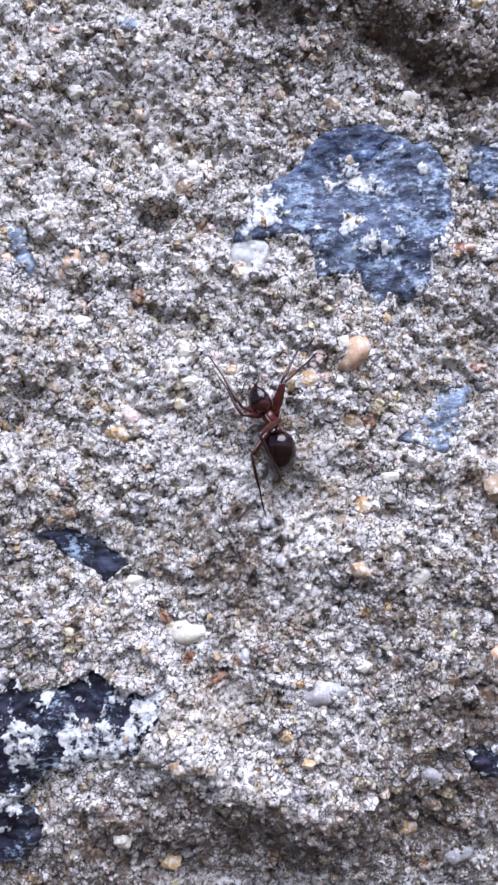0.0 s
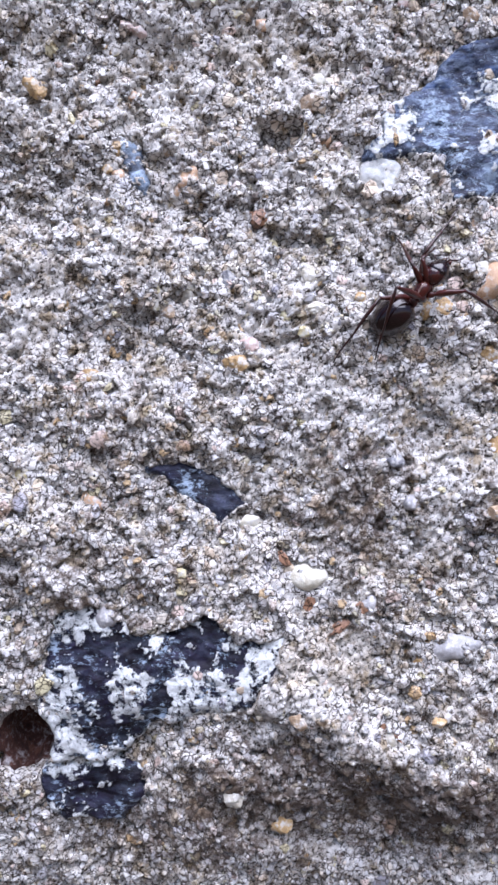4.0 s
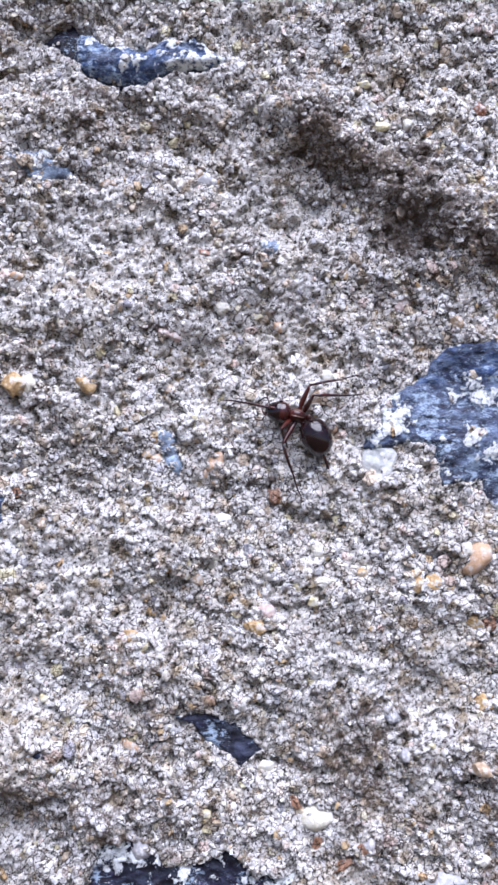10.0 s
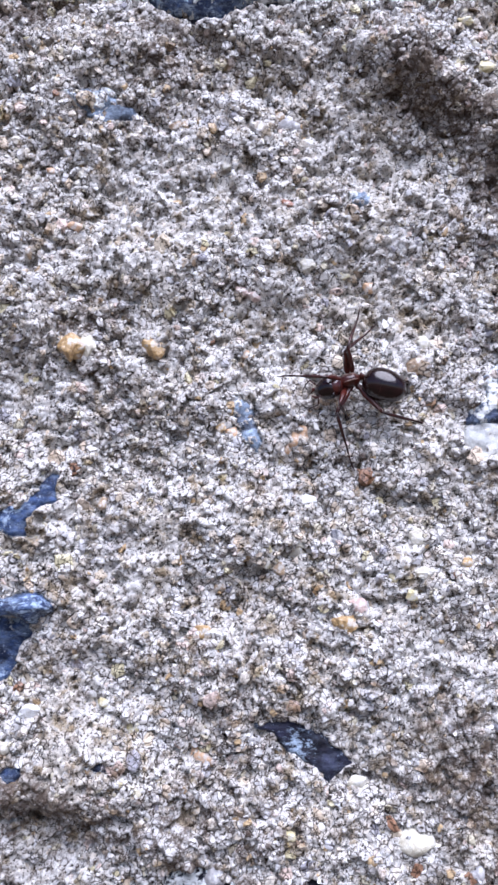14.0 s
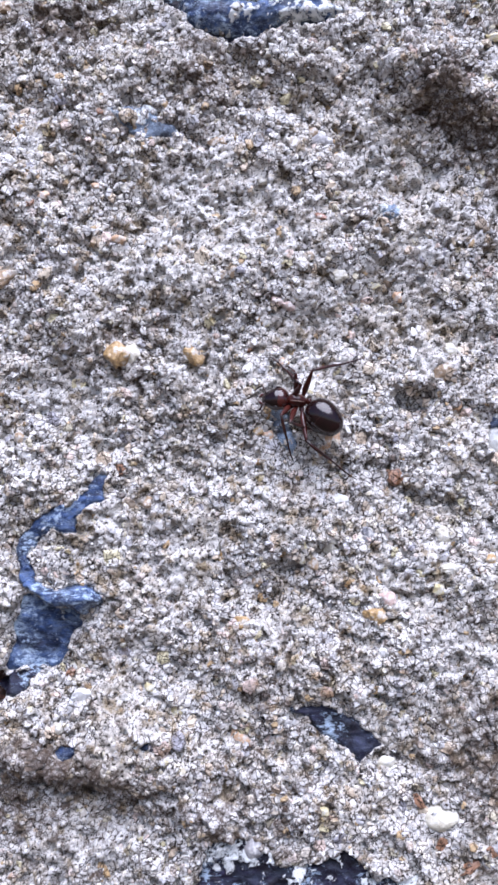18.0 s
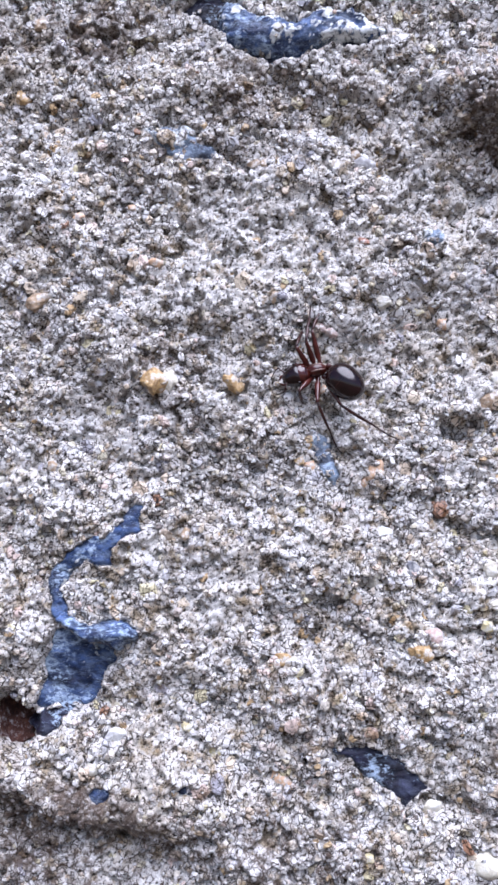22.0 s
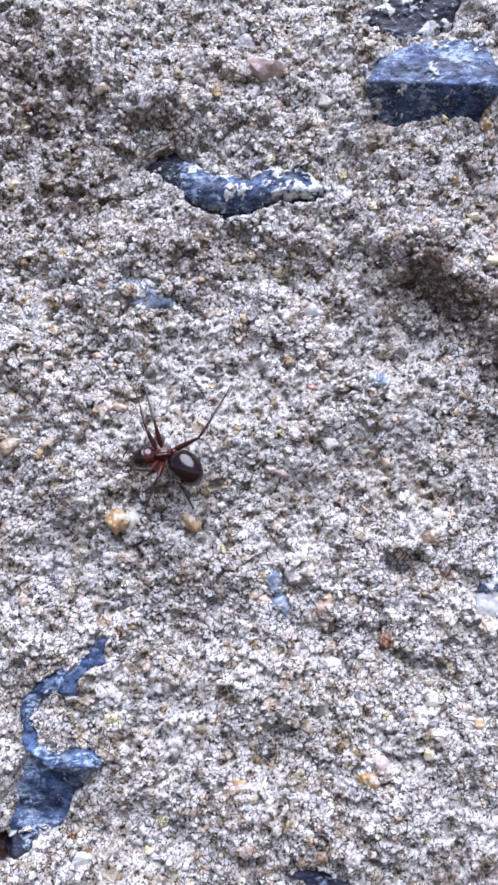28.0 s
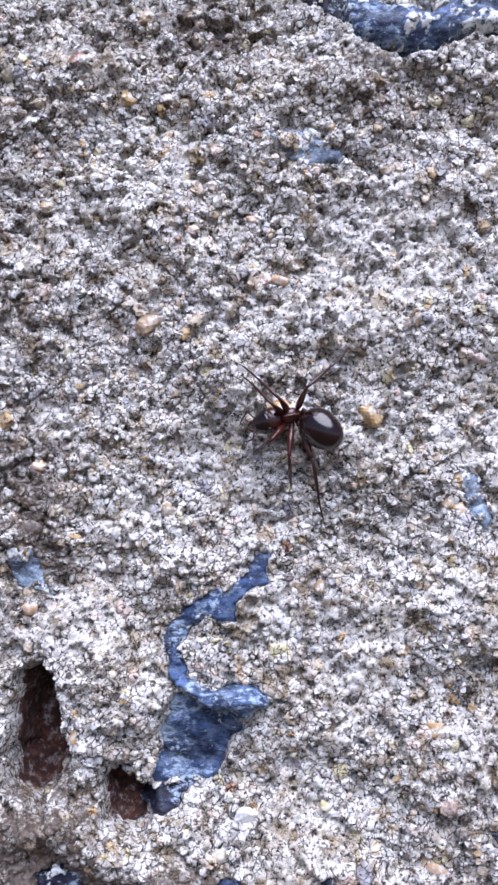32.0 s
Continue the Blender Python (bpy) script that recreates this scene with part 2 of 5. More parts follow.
PEBBLES = {
    "peach": (pebble_material("peach", (0.78, 0.52, 0.32), (0.60, 0.36, 0.20)), "peach-coloured feldspar pebble set in the concrete"),
    "cream": (pebble_material("cream", (0.86, 0.82, 0.68), (0.66, 0.60, 0.44)), "smooth cream pebble set in the concrete"),
    "white": (pebble_material("white", (0.90, 0.90, 0.88), (0.74, 0.73, 0.71)), "small bright white quartz chip"),
    "amber": (pebble_material("amber", (0.60, 0.40, 0.17), (0.26, 0.15, 0.07), 0.3), "glassy amber-yellow quartz grain"),
    "lemon": (pebble_material("lemon", (0.74, 0.66, 0.38), (0.52, 0.42, 0.20)), "pale yellow rounded sand grain"),
    "rose": (pebble_material("rose", (0.66, 0.50, 0.44), (0.48, 0.32, 0.27)), "dull rose-coloured stone grain"),
    "tan": (pebble_material("tan", (0.48, 0.35, 0.22), (0.27, 0.18, 0.11)), "tan-brown stone grain"),
    "russet": (pebble_material("russet", (0.34, 0.13, 0.06), (0.13, 0.045, 0.025), 0.3), "dark russet-brown grain, also standing for small holes"),
    "quartz": (pebble_material("quartz", (0.52, 0.51, 0.52), (0.40, 0.38, 0.37), 0.2), "grey glassy quartz pebble"),
    "pale": (pebble_material("pale", (0.76, 0.72, 0.60), (0.56, 0.50, 0.38)), "pale beige stone grain"),
    "olive": (pebble_material("olive", (0.42, 0.38, 0.24), (0.25, 0.22, 0.13)), "dull olive-grey stone grain"),
    "slate": (pebble_material("slate", (0.26, 0.26, 0.28), (0.12, 0.12, 0.14)), "small blue-grey slate grain"),
}

# ---- relief of the wall: heights towards the viewer, in millimetres ----
X0, X1, Z0, Z1 = -52.0, 56.0, -72.0, 77.0


def lattice(ix, iz, seed):
    h = (ix * 374761393 + iz * 668265263 + seed * 2147483647) & 0xFFFFFFFF
    h = ((h ^ (h >> 13)) * 1274126177) & 0xFFFFFFFF
    return ((h ^ (h >> 16)) & 0xFFFF) / 65535.0


def value_noise(x, z, seed):
    fx, fz = np.floor(x), np.floor(z)
    ix, iz = fx.astype(np.int64), fz.astype(np.int64)
    u, v = x - fx, z - fz
    u, v = u * u * u * (u * (u * 6 - 15) + 10), v * v * v * (v * (v * 6 - 15) + 10)
    a, b = lattice(ix, iz, seed), lattice(ix + 1, iz, seed)
    c, d = lattice(ix, iz + 1, seed), lattice(ix + 1, iz + 1, seed)
    return (a + (b - a) * u) * (1 - v) + (c + (d - c) * u) * v - 0.5


def fbm(x, z, size, octaves, seed, gain=0.5):
    x, z = np.asarray(x, float) / size, np.asarray(z, float) / size
    total, amp = 0.0, 1.0
    for k in range(octaves):
        total = total + amp * value_noise(x * 0.8 - z * 0.6 + 17.3 * k, x * 0.6 + z * 0.8 + 9.1 * k, seed + k)
        x, z, amp = x * 2.03, z * 2.03, amp * gain
    return total


def ledge(x, z, ax, az, bx, bz, amp, width, reach):
    """A bulge above the line a-b that falls away steeply below it."""
    lx, lz = bx - ax, bz - az
    n = math.hypot(lx, lz)
    lx, lz = lx / n, lz / n
    along = (x - ax) * lx + (z - az) * lz
    up = -(x - ax) * lz + (z - az) * lx
    up = up + 2.2 * fbm(x, z, 6.0, 3, 71)
    end = 1 / (1 + np.exp(-along / 2.0)) / (1 + np.exp((along - n) / 2.0))
    return amp * end / (1 + np.exp(-up / width)) * np.exp(-np.maximum(up, 0) / reach)


def pit(x, z, cx, cz, rx, rz, depth):
    u, v = (x - cx) / rx, (z - cz) / rz
    d = np.sqrt(u * u + v * v) + 0.55 * fbm(x, z, 3.0, 3, 83)
    return -depth / (1 + np.exp((d - 0.85) / 0.09))


def coarse(x, z):
    h = 1.5 * fbm(x, z, 26.0, 2, 11) + 1.35 * fbm(x, z, 8.5, 3, 23, 0.5)
    h = h + ledge(x, z, 10, 39, 22, 31, 4.0, 0.7, 8) + ledge(x, z, 22, 29.5, 50, 15.5, 3.5, 0.7, 9)
    h = h + ledge(x, z, 10, -50.5, 33, -61, 5.0, 1.1, 8) + ledge(x, z, 29, -29, 38, -42, 1.6, 1.0, 7)
    h = h + ledge(x, z, -34, 64, -12, 55, 2.8, 1.0, 7) + ledge(x, z, -4, 16, 12, 21, 1.4, 1.0, 6)
    h = h + ledge(x, z, -16, 45, 4, 44.5, 1.6, 0.6, 6) + ledge(x, z, 8, 55, 25, 54.5, 1.4, 0.6, 6)
    h = h + ledge(x, z, -10, -39, 2, -38, 1.4, 0.8, 6) + ledge(x, z, -6, -25.5, 6, -27, 1.2, 0.7, 5)
    h = h + ledge(x, z, -40, -30.5, -14, -36.5, 3.2, 0.7, 5)
    h = h + pit(x, z, -39.8, -21.2, 2.6, 6.4, 9) + pit(x, z, -31.4, -26.8, 2.4, 2.5, 6)
    h = h + pit(x, z, -11.4, -54.0, 3.0, 3.0, 8) + pit(x, z, 13.4, 3.6, 2.6, 1.3, 2.4)
    u, v = x * 0.94 - z * 0.34, x * 0.34 + z * 0.94
    h = h + 1.7 * fbm(u * 0.5, v, 6.0, 3, 141, 0.5)
    low = -51.5 - z + 8.0 * fbm(x, z, 14.0, 3, 47)
    h = h - 0.34 * 1.5 * np.log1p(np.exp(np.clip(low / 1.5, -30, 30)))
    return h


def cellular(x, z, size, seed):
    """Packed grains: the gap to the next grain (0 at a joint) and each grain's own random level."""
    x, z = np.asarray(x, float) / size, np.asarray(z, float) / size
    ix, iz = np.floor(x).astype(np.int64), np.floor(z).astype(np.int64)
    near, next_near = np.full(x.shape, 9.0), np.full(x.shape, 9.0)
    level = np.zeros(x.shape)
    for dx in (-1, 0, 1):
        for dz in (-1, 0, 1):
            cx, cz = ix + dx, iz + dz
            d = np.hypot(cx + lattice(cx, cz, seed) - x, cz + lattice(cx, cz, seed + 1) - z)
            closer = d < near
            next_near = np.where(closer, near, np.minimum(next_near, d))
            level = np.where(closer, lattice(cx, cz, seed + 2), level)
            near = np.where(closer, d, near)
    return next_near - near, level


def fine(x, z):
    wx, wz = x + 0.35 * fbm(x, z, 0.9, 2, 131), z + 0.35 * fbm(x, z, 0.9, 2, 137)
    gap, level = cellular(wx, wz, 0.95, 151)
    h = 0.27 * level + 0.28 * np.clip(gap / 0.30, 0, 1)
    pits = np.clip(fbm(x, z, 1.3, 3, 43, 0.6) - 0.10, 0, 0.22)
    return h + 0.36 * fbm(x * 0.86 + z * 0.2, z * 1.25, 2.6, 3, 37, 0.6) - 0.2 - 4.0 * pits


# smooth pale cement skins: x, z, reach across, reach upwards
SKINS = [(15, 22, 9, 14), (12, 5, 9, 9), (-2, 20, 12, 9), (-5, 8, 10, 8), (23, -1, 6, 7), (-18, 16, 9, 12), (10, 44, 8, 8), (20, -32, 9, 7), (-13, -10, 8, 7)]


def smear(x, z):
    """Where a skin of pale cement is smeared over the sand: 0 to 1."""
    f = fbm(x, z, 6.0, 4, 67, 0.6) - 0.14
    for cx, cz, rx, rz in SKINS:
        f = f + 0.30 * np.exp(-((x - cx) / rx) ** 2 - ((z - cz) / rz) ** 2)
    return np.clip(f / 0.2, 0, 1)


# earth and grime caught in hollows, and shade under the ledge painted brown: x, z, reach across, reach upwards,
# strength
STAINS_AND_SHADE = [(28, -59, 16, 6, 0.8), (43, -49, 6, 9, 0.55), (-6, 37, 9, 4, 0.3), (24, 29.5, 5, 2.6, 0.7), (30, 25.5, 5, 2.6, 0.7), (37, 21, 5, 2.6, 0.7),
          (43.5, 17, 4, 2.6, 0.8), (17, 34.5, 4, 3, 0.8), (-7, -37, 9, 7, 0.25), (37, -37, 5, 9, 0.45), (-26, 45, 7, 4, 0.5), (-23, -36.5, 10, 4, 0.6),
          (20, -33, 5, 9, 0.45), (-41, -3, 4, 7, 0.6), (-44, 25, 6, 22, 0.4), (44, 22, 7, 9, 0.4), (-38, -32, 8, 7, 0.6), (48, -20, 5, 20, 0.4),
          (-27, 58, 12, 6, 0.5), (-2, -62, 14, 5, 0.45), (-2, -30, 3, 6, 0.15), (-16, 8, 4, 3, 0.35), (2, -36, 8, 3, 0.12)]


def grime_shade(x, z):
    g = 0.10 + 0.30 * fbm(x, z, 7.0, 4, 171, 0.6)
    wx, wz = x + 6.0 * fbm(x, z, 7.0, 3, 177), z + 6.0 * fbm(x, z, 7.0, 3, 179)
    for cx, cz, rx, rz, strength in STAINS_AND_SHADE:
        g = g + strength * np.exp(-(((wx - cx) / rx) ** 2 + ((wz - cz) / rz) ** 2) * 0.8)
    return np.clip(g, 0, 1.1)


# ---- stones that show at the surface: outline, lift, crust of sand left on them ----
STONES = []


def stone(name, label, mat, cover, lift, outline, crest=None):
    STONES.append((name, label, mat, cover, lift, np.array(outline), crest))


stone("slate_stone", "broad blue-grey slate face flush with the concrete, flecked with lime", SLATE_BLUE, 0.22, 0.1, [(26.6, 7.7), (29.1, 9.2), (35.0, 8.6), (37.5, 11.3), (41.5, 10.3), (43.7, 7.6), (43.6, 1.7), (42.8, -0.1), (41.2, -1.8), (40.6, -4.4), (39.3, -5.6), (36.8, -5.2), (35.6, -6.0), (34.5, -4.8), (34.0, -2.7), (31.7, -3.4), (29.6, -3.3), (29.0, -0.5), (28.1, 1.1), (24.9, 1.5), (23.2, 0.6), (21.0, 0.7), (21.2, 2.0), (23.7, 3.9), (23.2, 5.5), (25.0, 6.8)])
stone("slate_stone", "smooth bright blue slate facet above a flecked face", SLATE_CLEAN, 0.05, 0.25, [(27.2, 8.0), (29.2, 10.0), (30.8, 12.1), (32.9, 12.6), (36.9, 12.3), (37.6, 11.3), (36.1, 9.6), (35.1, 8.5), (32.1, 8.4), (29.8, 7.7)])
stone("slate_stone", "blue-grey slate edge flecked with lime", SLATE_BLUE, 0.45, 0.0, [(45.8, 9.6), (48.6, 10.1), (51.3, 8.8), (50.8, 5.0), (47.6, 4.8), (46.0, 6.3)])
stone("slate_stone", "pale blue slate patch half covered by sand", SLATE_PALE, 0.7, 0.0, [(36.7, -20.0), (39.9, -18.0), (42.3, -15.2), (44.4, -15.1), (43.7, -19.2), (41.7, -21.6)])
stone("slate_stone", "small dark blue slate chip lying in a hollow", SLATE_NIGHT, 0.04, 0.2, [(0.7, -28.2), (3.8, -27.7), (6.7, -28.7), (8.5, -30.0), (9.6, -31.5), (7.6, -32.9), (5.3, -31.7), (3.8, -30.3)])
stone("slate_stone", "large blackish slate with white lime crust", SLATE_DARK, 0.5, -0.2, [(-7.8, -41.1), (-4.6, -40.6), (-0.6, -43.1), (2.3, -43.4), (6.4, -41.7), (9.2, -44.0), (13.0, -43.9), (12.2, -46.2), (10.4, -50.1), (6.4, -50.7), (0.6, -51.4), (-1.7, -54.6), (-8.0, -55.3), (-10.1, -53.0), (-9.2, -47.9)])
stone("slate_stone", "dark slate foot below a lime-crusted lip", SLATE_DARK, 0.25, -0.8, [(-9.6, -56.2), (-3.4, -55.4), (-0.8, -55.9), (-0.2, -58.5), (-2.0, -61.2), (-7.4, -60.8), (-9.6, -58.8)])
stone("slate_stone", "curved blue slate rim partly buried in sand", SLATE_CLEAN, 0.06, 0.0, [(-20.3, -5.1), (-19.0, -4.8), (-19.1, -7.1), (-21.6, -8.8), (-21.8, -10.9), (-23.1, -10.7), (-24.5, -10.2), (-26.3, -11.5), (-27.0, -13.3), (-26.4, -16.0), (-27.7, -15.8), (-28.6, -12.8), (-27.7, -10.8), (-25.4, -8.7), (-21.9, -7.4)])
stone("slate_stone", "projecting blue slate tongue with a shaded underside", SLATE_CLEAN, 0.03, 1.3, [(-26.7, -16.1), (-23.8, -16.8), (-20.7, -16.2), (-19.1, -17.5), (-20.7, -18.7), (-24.2, -17.8)], (-17.6, 0.1, 0.8))
stone("slate_stone", "flat blue slate slab set back below a ledge", SLATE_CLEAN, 0.04, -1.0, [(-27.9, -17.3), (-26.3, -17.0), (-22.7, -18.4), (-21.1, -18.6), (-20.9, -20.5), (-22.6, -22.5), (-24.0, -24.6), (-27.6, -24.9), (-29.2, -25.1), (-28.7, -20.7)])
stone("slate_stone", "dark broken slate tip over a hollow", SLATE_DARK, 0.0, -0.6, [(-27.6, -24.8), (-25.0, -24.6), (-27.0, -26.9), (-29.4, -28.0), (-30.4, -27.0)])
# no stone of its own: shade below the jagged slate, set as a dark strip
stone("slate_stone", "near-black strip painted for shade under the jagged slate", SLATE_DARK, 0.05, -1.1, [(-11.0, 46.2), (-8.5, 44.9), (-5.6, 44.3), (-3.0, 44.7), (0.0, 45.9), (3.0, 45.9), (5.4, 46.2), (3.6, 44.8), (0.0, 44.6), (-3.0, 43.4), (-6.0, 43.0), (-9.0, 43.7), (-11.4, 45.0)])
stone("slate_stone", "jagged blue slate with a lime-crusted top", SLATE_CLEAN, 0.38, 0.0, [(-11.5, 50.2), (-9.0, 48.9), (-6.0, 47.9), (-3.5, 47.3), (-0.5, 48.9), (2.0, 48.8), (4.2, 47.2), (5.4, 46.2), (3.0, 45.6), (0.0, 45.6), (-3.0, 44.4), (-5.6, 44.0), (-8.5, 44.6), (-10.8, 46.0), (-12.0, 47.8)], (46.0, 0.0, 0.4))
# the cavity's shade, painted as a near-black piece
stone("slate_stone", "near-black patch painted for a shaded cavity beside the jagged slate", SLATE_DARK, 0.05, -1.0, [(-16.2, 50.0), (-14.5, 51.6), (-12.6, 51.9), (-10.6, 50.4), (-11.6, 48.6), (-10.9, 46.6), (-12.4, 47.0), (-14.2, 48.6)])
stone("slate_stone", "projecting blue slate block with a dark underside", SLATE_CLEAN, 0.1, 0.8, [(9.9, 58.5), (11.0, 60.6), (14.7, 63.0), (20.0, 64.5), (23.3, 63.7), (24.1, 60.3), (25.3, 58.6), (22.5, 53.6), (17.2, 54.0), (13.2, 53.4), (10.5, 54.6)], (57.0, -0.1, 1.7))
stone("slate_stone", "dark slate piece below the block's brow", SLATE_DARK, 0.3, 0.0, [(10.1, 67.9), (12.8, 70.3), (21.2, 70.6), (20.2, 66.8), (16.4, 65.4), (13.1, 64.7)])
stone("slate_stone", "faint pale blue slate veil under sand", SLATE_PALE, 0.88, 0.0, [(-20.8, 35.5), (-16.2, 36.3), (-13.9, 34.3), (-11.9, 32.4), (-16.1, 32.3)])
stone("slate_stone", "small pale blue slate chip", SLATE_PALE, 0.72, 0.0, [(-1.9, 3.2), (-0.6, 2.6), (0.1, 0.8), (0.9, -1.2), (0.6, -2.4), (-0.7, -1.0), (-1.5, 0.9)])
stone("slate_stone", "pale blue slate chip crusted with lime", SLATE_PALE, 0.62, 0.0, [(-43.2, -4.5), (-40.7, -4.0), (-39.4, -8.5), (-42.2, -8.1)])
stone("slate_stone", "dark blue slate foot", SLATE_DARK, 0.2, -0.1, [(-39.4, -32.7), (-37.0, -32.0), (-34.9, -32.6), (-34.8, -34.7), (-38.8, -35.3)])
stone("slate_stone", "dark slate piece in shade", SLATE_DARK, 0.3, 0.0, [(42.6, -51.1), (46.5, -50.2), (46.6, -53.5), (43.6, -53.9)])
stone("slate_stone", "small blue slate shard", SLATE_CLEAN, 0.25, 0.6, [(-23.4, -32.4), (-21.2, -32.0), (-20.4, -32.9), (-22.8, -33.4)])
stone("slate_stone", "small blue slate shard", SLATE_CLEAN, 0.25, 0.6, [(-15.8, -31.6), (-13.4, -31.3), (-13.1, -32.1), (-15.2, -32.4)])
stone("slate_stone", "faint blue slate shard in sand", SLATE_PALE, 0.93, 0.0, [(9.7, 24.5), (11.3, 24.7), (11.7, 23.3), (10.1, 23.0)])
# dark sheets set in the pits, their shade painted into the colour
stone("soil_lining", "dark brown lining painted for the shade in a hollow of the concrete", PIT_DARK, 0.03, -2.2, [(-41.8, -15.6), (-38.6, -15.2), (-37.4, -19.0), (-37.8, -24.0), (-40.2, -27.2), (-42.4, -26.0), (-42.6, -20.0)])
stone("soil_lining", "dark brown lining painted for the shade in a hollow of the concrete", PIT_DARK, 0.0, -1.6, [(-33.6, -24.9), (-30.8, -24.6), (-30.2, -26.0), (-30.8, -27.2), (-30.0, -28.6), (-32.0, -29.2), (-33.6, -28.0)])
stone("soil_lining", "dark brown lining painted for the shade in a hollow of the concrete", PIT_DARK, 0.0, -2.0, [(-14.0, -51.8), (-10.8, -51.4), (-9.0, -52.8), (-8.8, -55.4), (-10.4, -56.7), (-14.0, -56.4)])
stone("lime_crust", "white lime crust smeared beside the slate", LIME, 0.85, -0.4, [(20.6, 0.6), (23.0, 1.6), (24.8, 0.2), (24.2, -2.2), (22.4, -3.0), (20.9, -1.2)])

def inside_depth(x, z, poly):
    """Distance inside an outline in mm; negative outside."""
    best = np.full(np.shape(x), 1e9)
    odd = np.zeros(np.shape(x), bool)
    for (ax, az), (bx, bz) in zip(poly, np.roll(poly, -1, axis=0)):
        ex, ez = bx - ax, bz - az
        s = np.clip(((x - ax) * ex + (z - az) * ez) / (ex * ex + ez * ez), 0, 1)
        best = np.minimum(best, np.hypot(x - ax - s * ex, z - az - s * ez))
        odd ^= ((az > z) != (bz > z)) & (x < ex * (z - az) / (ez if abs(ez) > 1e-9 else 1e-9) + ax)
    return np.where(odd, best, -best)


def ragged(x, z, poly):
    return inside_depth(x, z, poly) + 0.34 + 0.55 * fbm(x, z, 1.6, 4, 91, 0.62)


# clumps of lime and sand that stick to the slates: x, z, radius
CLUMPS = [(-8.0, -49.4, 2.6), (-0.6, -47.9, 2.2), (-0.3, -49.6, 1.6), (5.9, -48.3, 3.2), (4.1, -50.7, 2.0), (-8.4, -55.8, 1.36), (-6.3, -55.3, 1.44), (-4.3, -55.1, 1.44), (-2.5, -54.9, 1.27), (-0.8, -53.5, 1.19), (0.9, -52.7, 1.19), (2.8, -51.5, 1.27), (-4.7, -42.6, 2.2), (11.5, -45.1, 1.4), (1.5, -44.0, 1.2), (33.7, 2.2, 0.9), (22.6, 1.6, 1.8), (24.4, 3.0, 1.6), (26.0, 5.4, 1.0), (29.6, 1.6, 0.7), (36.4, 5.2, 0.9), (40.6, 7.4, 0.8), (31.0, 6.4, 0.6), (38.0, 1.0, 0.8), (4.6, -44.5, 0.9), (7.2, -47.1, 1.3), (9.3, -47.9, 1.2), (4.6, -47.1, 1.4), (6.9, -49.6, 1.5), (10.4, -45.4, 1.0), (3.5, -45.8, 0.8), (8.4, -44.5, 0.9)]
CRUST_LEVELS = {}


def crust_field(x, z, s):
    d = ragged(x, z, s[5])
    f = fbm(x, z, 2.6, 5, 61, 0.68) + 0.45 * np.exp(-np.maximum(d, 0) / 0.8)
    f = f + 0.5 * np.exp(-np.abs(fbm(x, z * 1.2, 2.2, 4, 65, 0.6)) / 0.07)
    for cx, cz, r in CLUMPS:
        f = f + 0.8 * np.exp(-((x - cx) ** 2 + (z - cz) ** 2) / (0.6 * r * r))
    return f


def lime_share(s):
    """Slates that are all but buried carry sand rather than lime."""
    return (0.45 if s[3] > 0.5 else 1.25) * s[3]


def crust_on(x, z, s, share, width=0.22):
    """Crust of a stone, 0 to 1, covering about the given share of its face."""
    poly = s[5]
    key = (s[1], float(poly[0, 0]), share)
    if key not in CRUST_LEVELS:
        gx, gz = np.meshgrid(np.arange(poly[:, 0].min(), poly[:, 0].max(), 0.4), np.arange(poly[:, 1].min(), poly[:, 1].max(), 0.4))
        on = ragged(gx, gz, poly) > 0
        CRUST_LEVELS[key] = float(np.quantile(crust_field(gx[on], gz[on], s), 1 - min(share, 1.0))) if on.any() and share > 0.01 else 9.0
    return np.clip((crust_field(x, z, s) - CRUST_LEVELS[key]) / width + 0.5, 0, 1)


def stone_height(x, z, s):
    name, label, mat, cover, lift, poly, crest = s
    d = ragged(x, z, poly)
    h = coarse(x, z) * 0.55 + lift + 0.45 * np.abs(fbm(x * 0.55 + z * 0.3, z * 1.2 - x * 0.4, 4.0, 4, 53, 0.6))
    if crest:
        cz, tilt, rise = crest
        t = z - cz - tilt * (x - poly[:, 0].mean())
        top = max(poly[:, 1].max() - cz, 1.0)
        h = h + np.where(t > 0, rise * (1 - t / top), rise + 1.5 * rise * t / 2.0)
    h = h + 0.22 * crust_on(x, z, s, lime_share(s))
    return h + 0.26 * fbm(x * 0.8, z, 1.1, 3, 59, 0.65) - 1.3 * np.exp(-np.maximum(d, 0) / 0.22)


def part(name, bm, mat, parent, label=""):
    me = bpy.data.meshes.new(name)
    bm.to_mesh(me)
    bm.free()
    me.materials.append(mat)
    ob = new(name, me)
    ob.parent = parent
    return tagged(ob, label)


def sheet(name, verts, faces, mat, smooth=True, **fields):
    """A mesh from arrays of vertices (mm: x, height, z) and triangles or quads."""
    me = bpy.data.meshes.new(name)
    v = np.asarray(verts, np.float32)
    co = np.empty_like(v)
    co[:, 0], co[:, 1], co[:, 2] = v[:, 0] * MM, -v[:, 1] * MM, v[:, 2] * MM
    f = np.asarray(faces, np.int32)
    k = f.shape[1]
    me.vertices.add(len(co))
    me.vertices.foreach_set("co", co.ravel())
    me.loops.add(f.size)
    me.loops.foreach_set("vertex_index", f.ravel())
    me.polygons.add(len(f))
    me.polygons.foreach_set("loop_start", np.arange(len(f), dtype=np.int32) * k)
    me.polygons.foreach_set("use_smooth", np.full(len(f), smooth))
    me.update(calc_edges=True)
    me.validate()
    me.materials.append(mat)
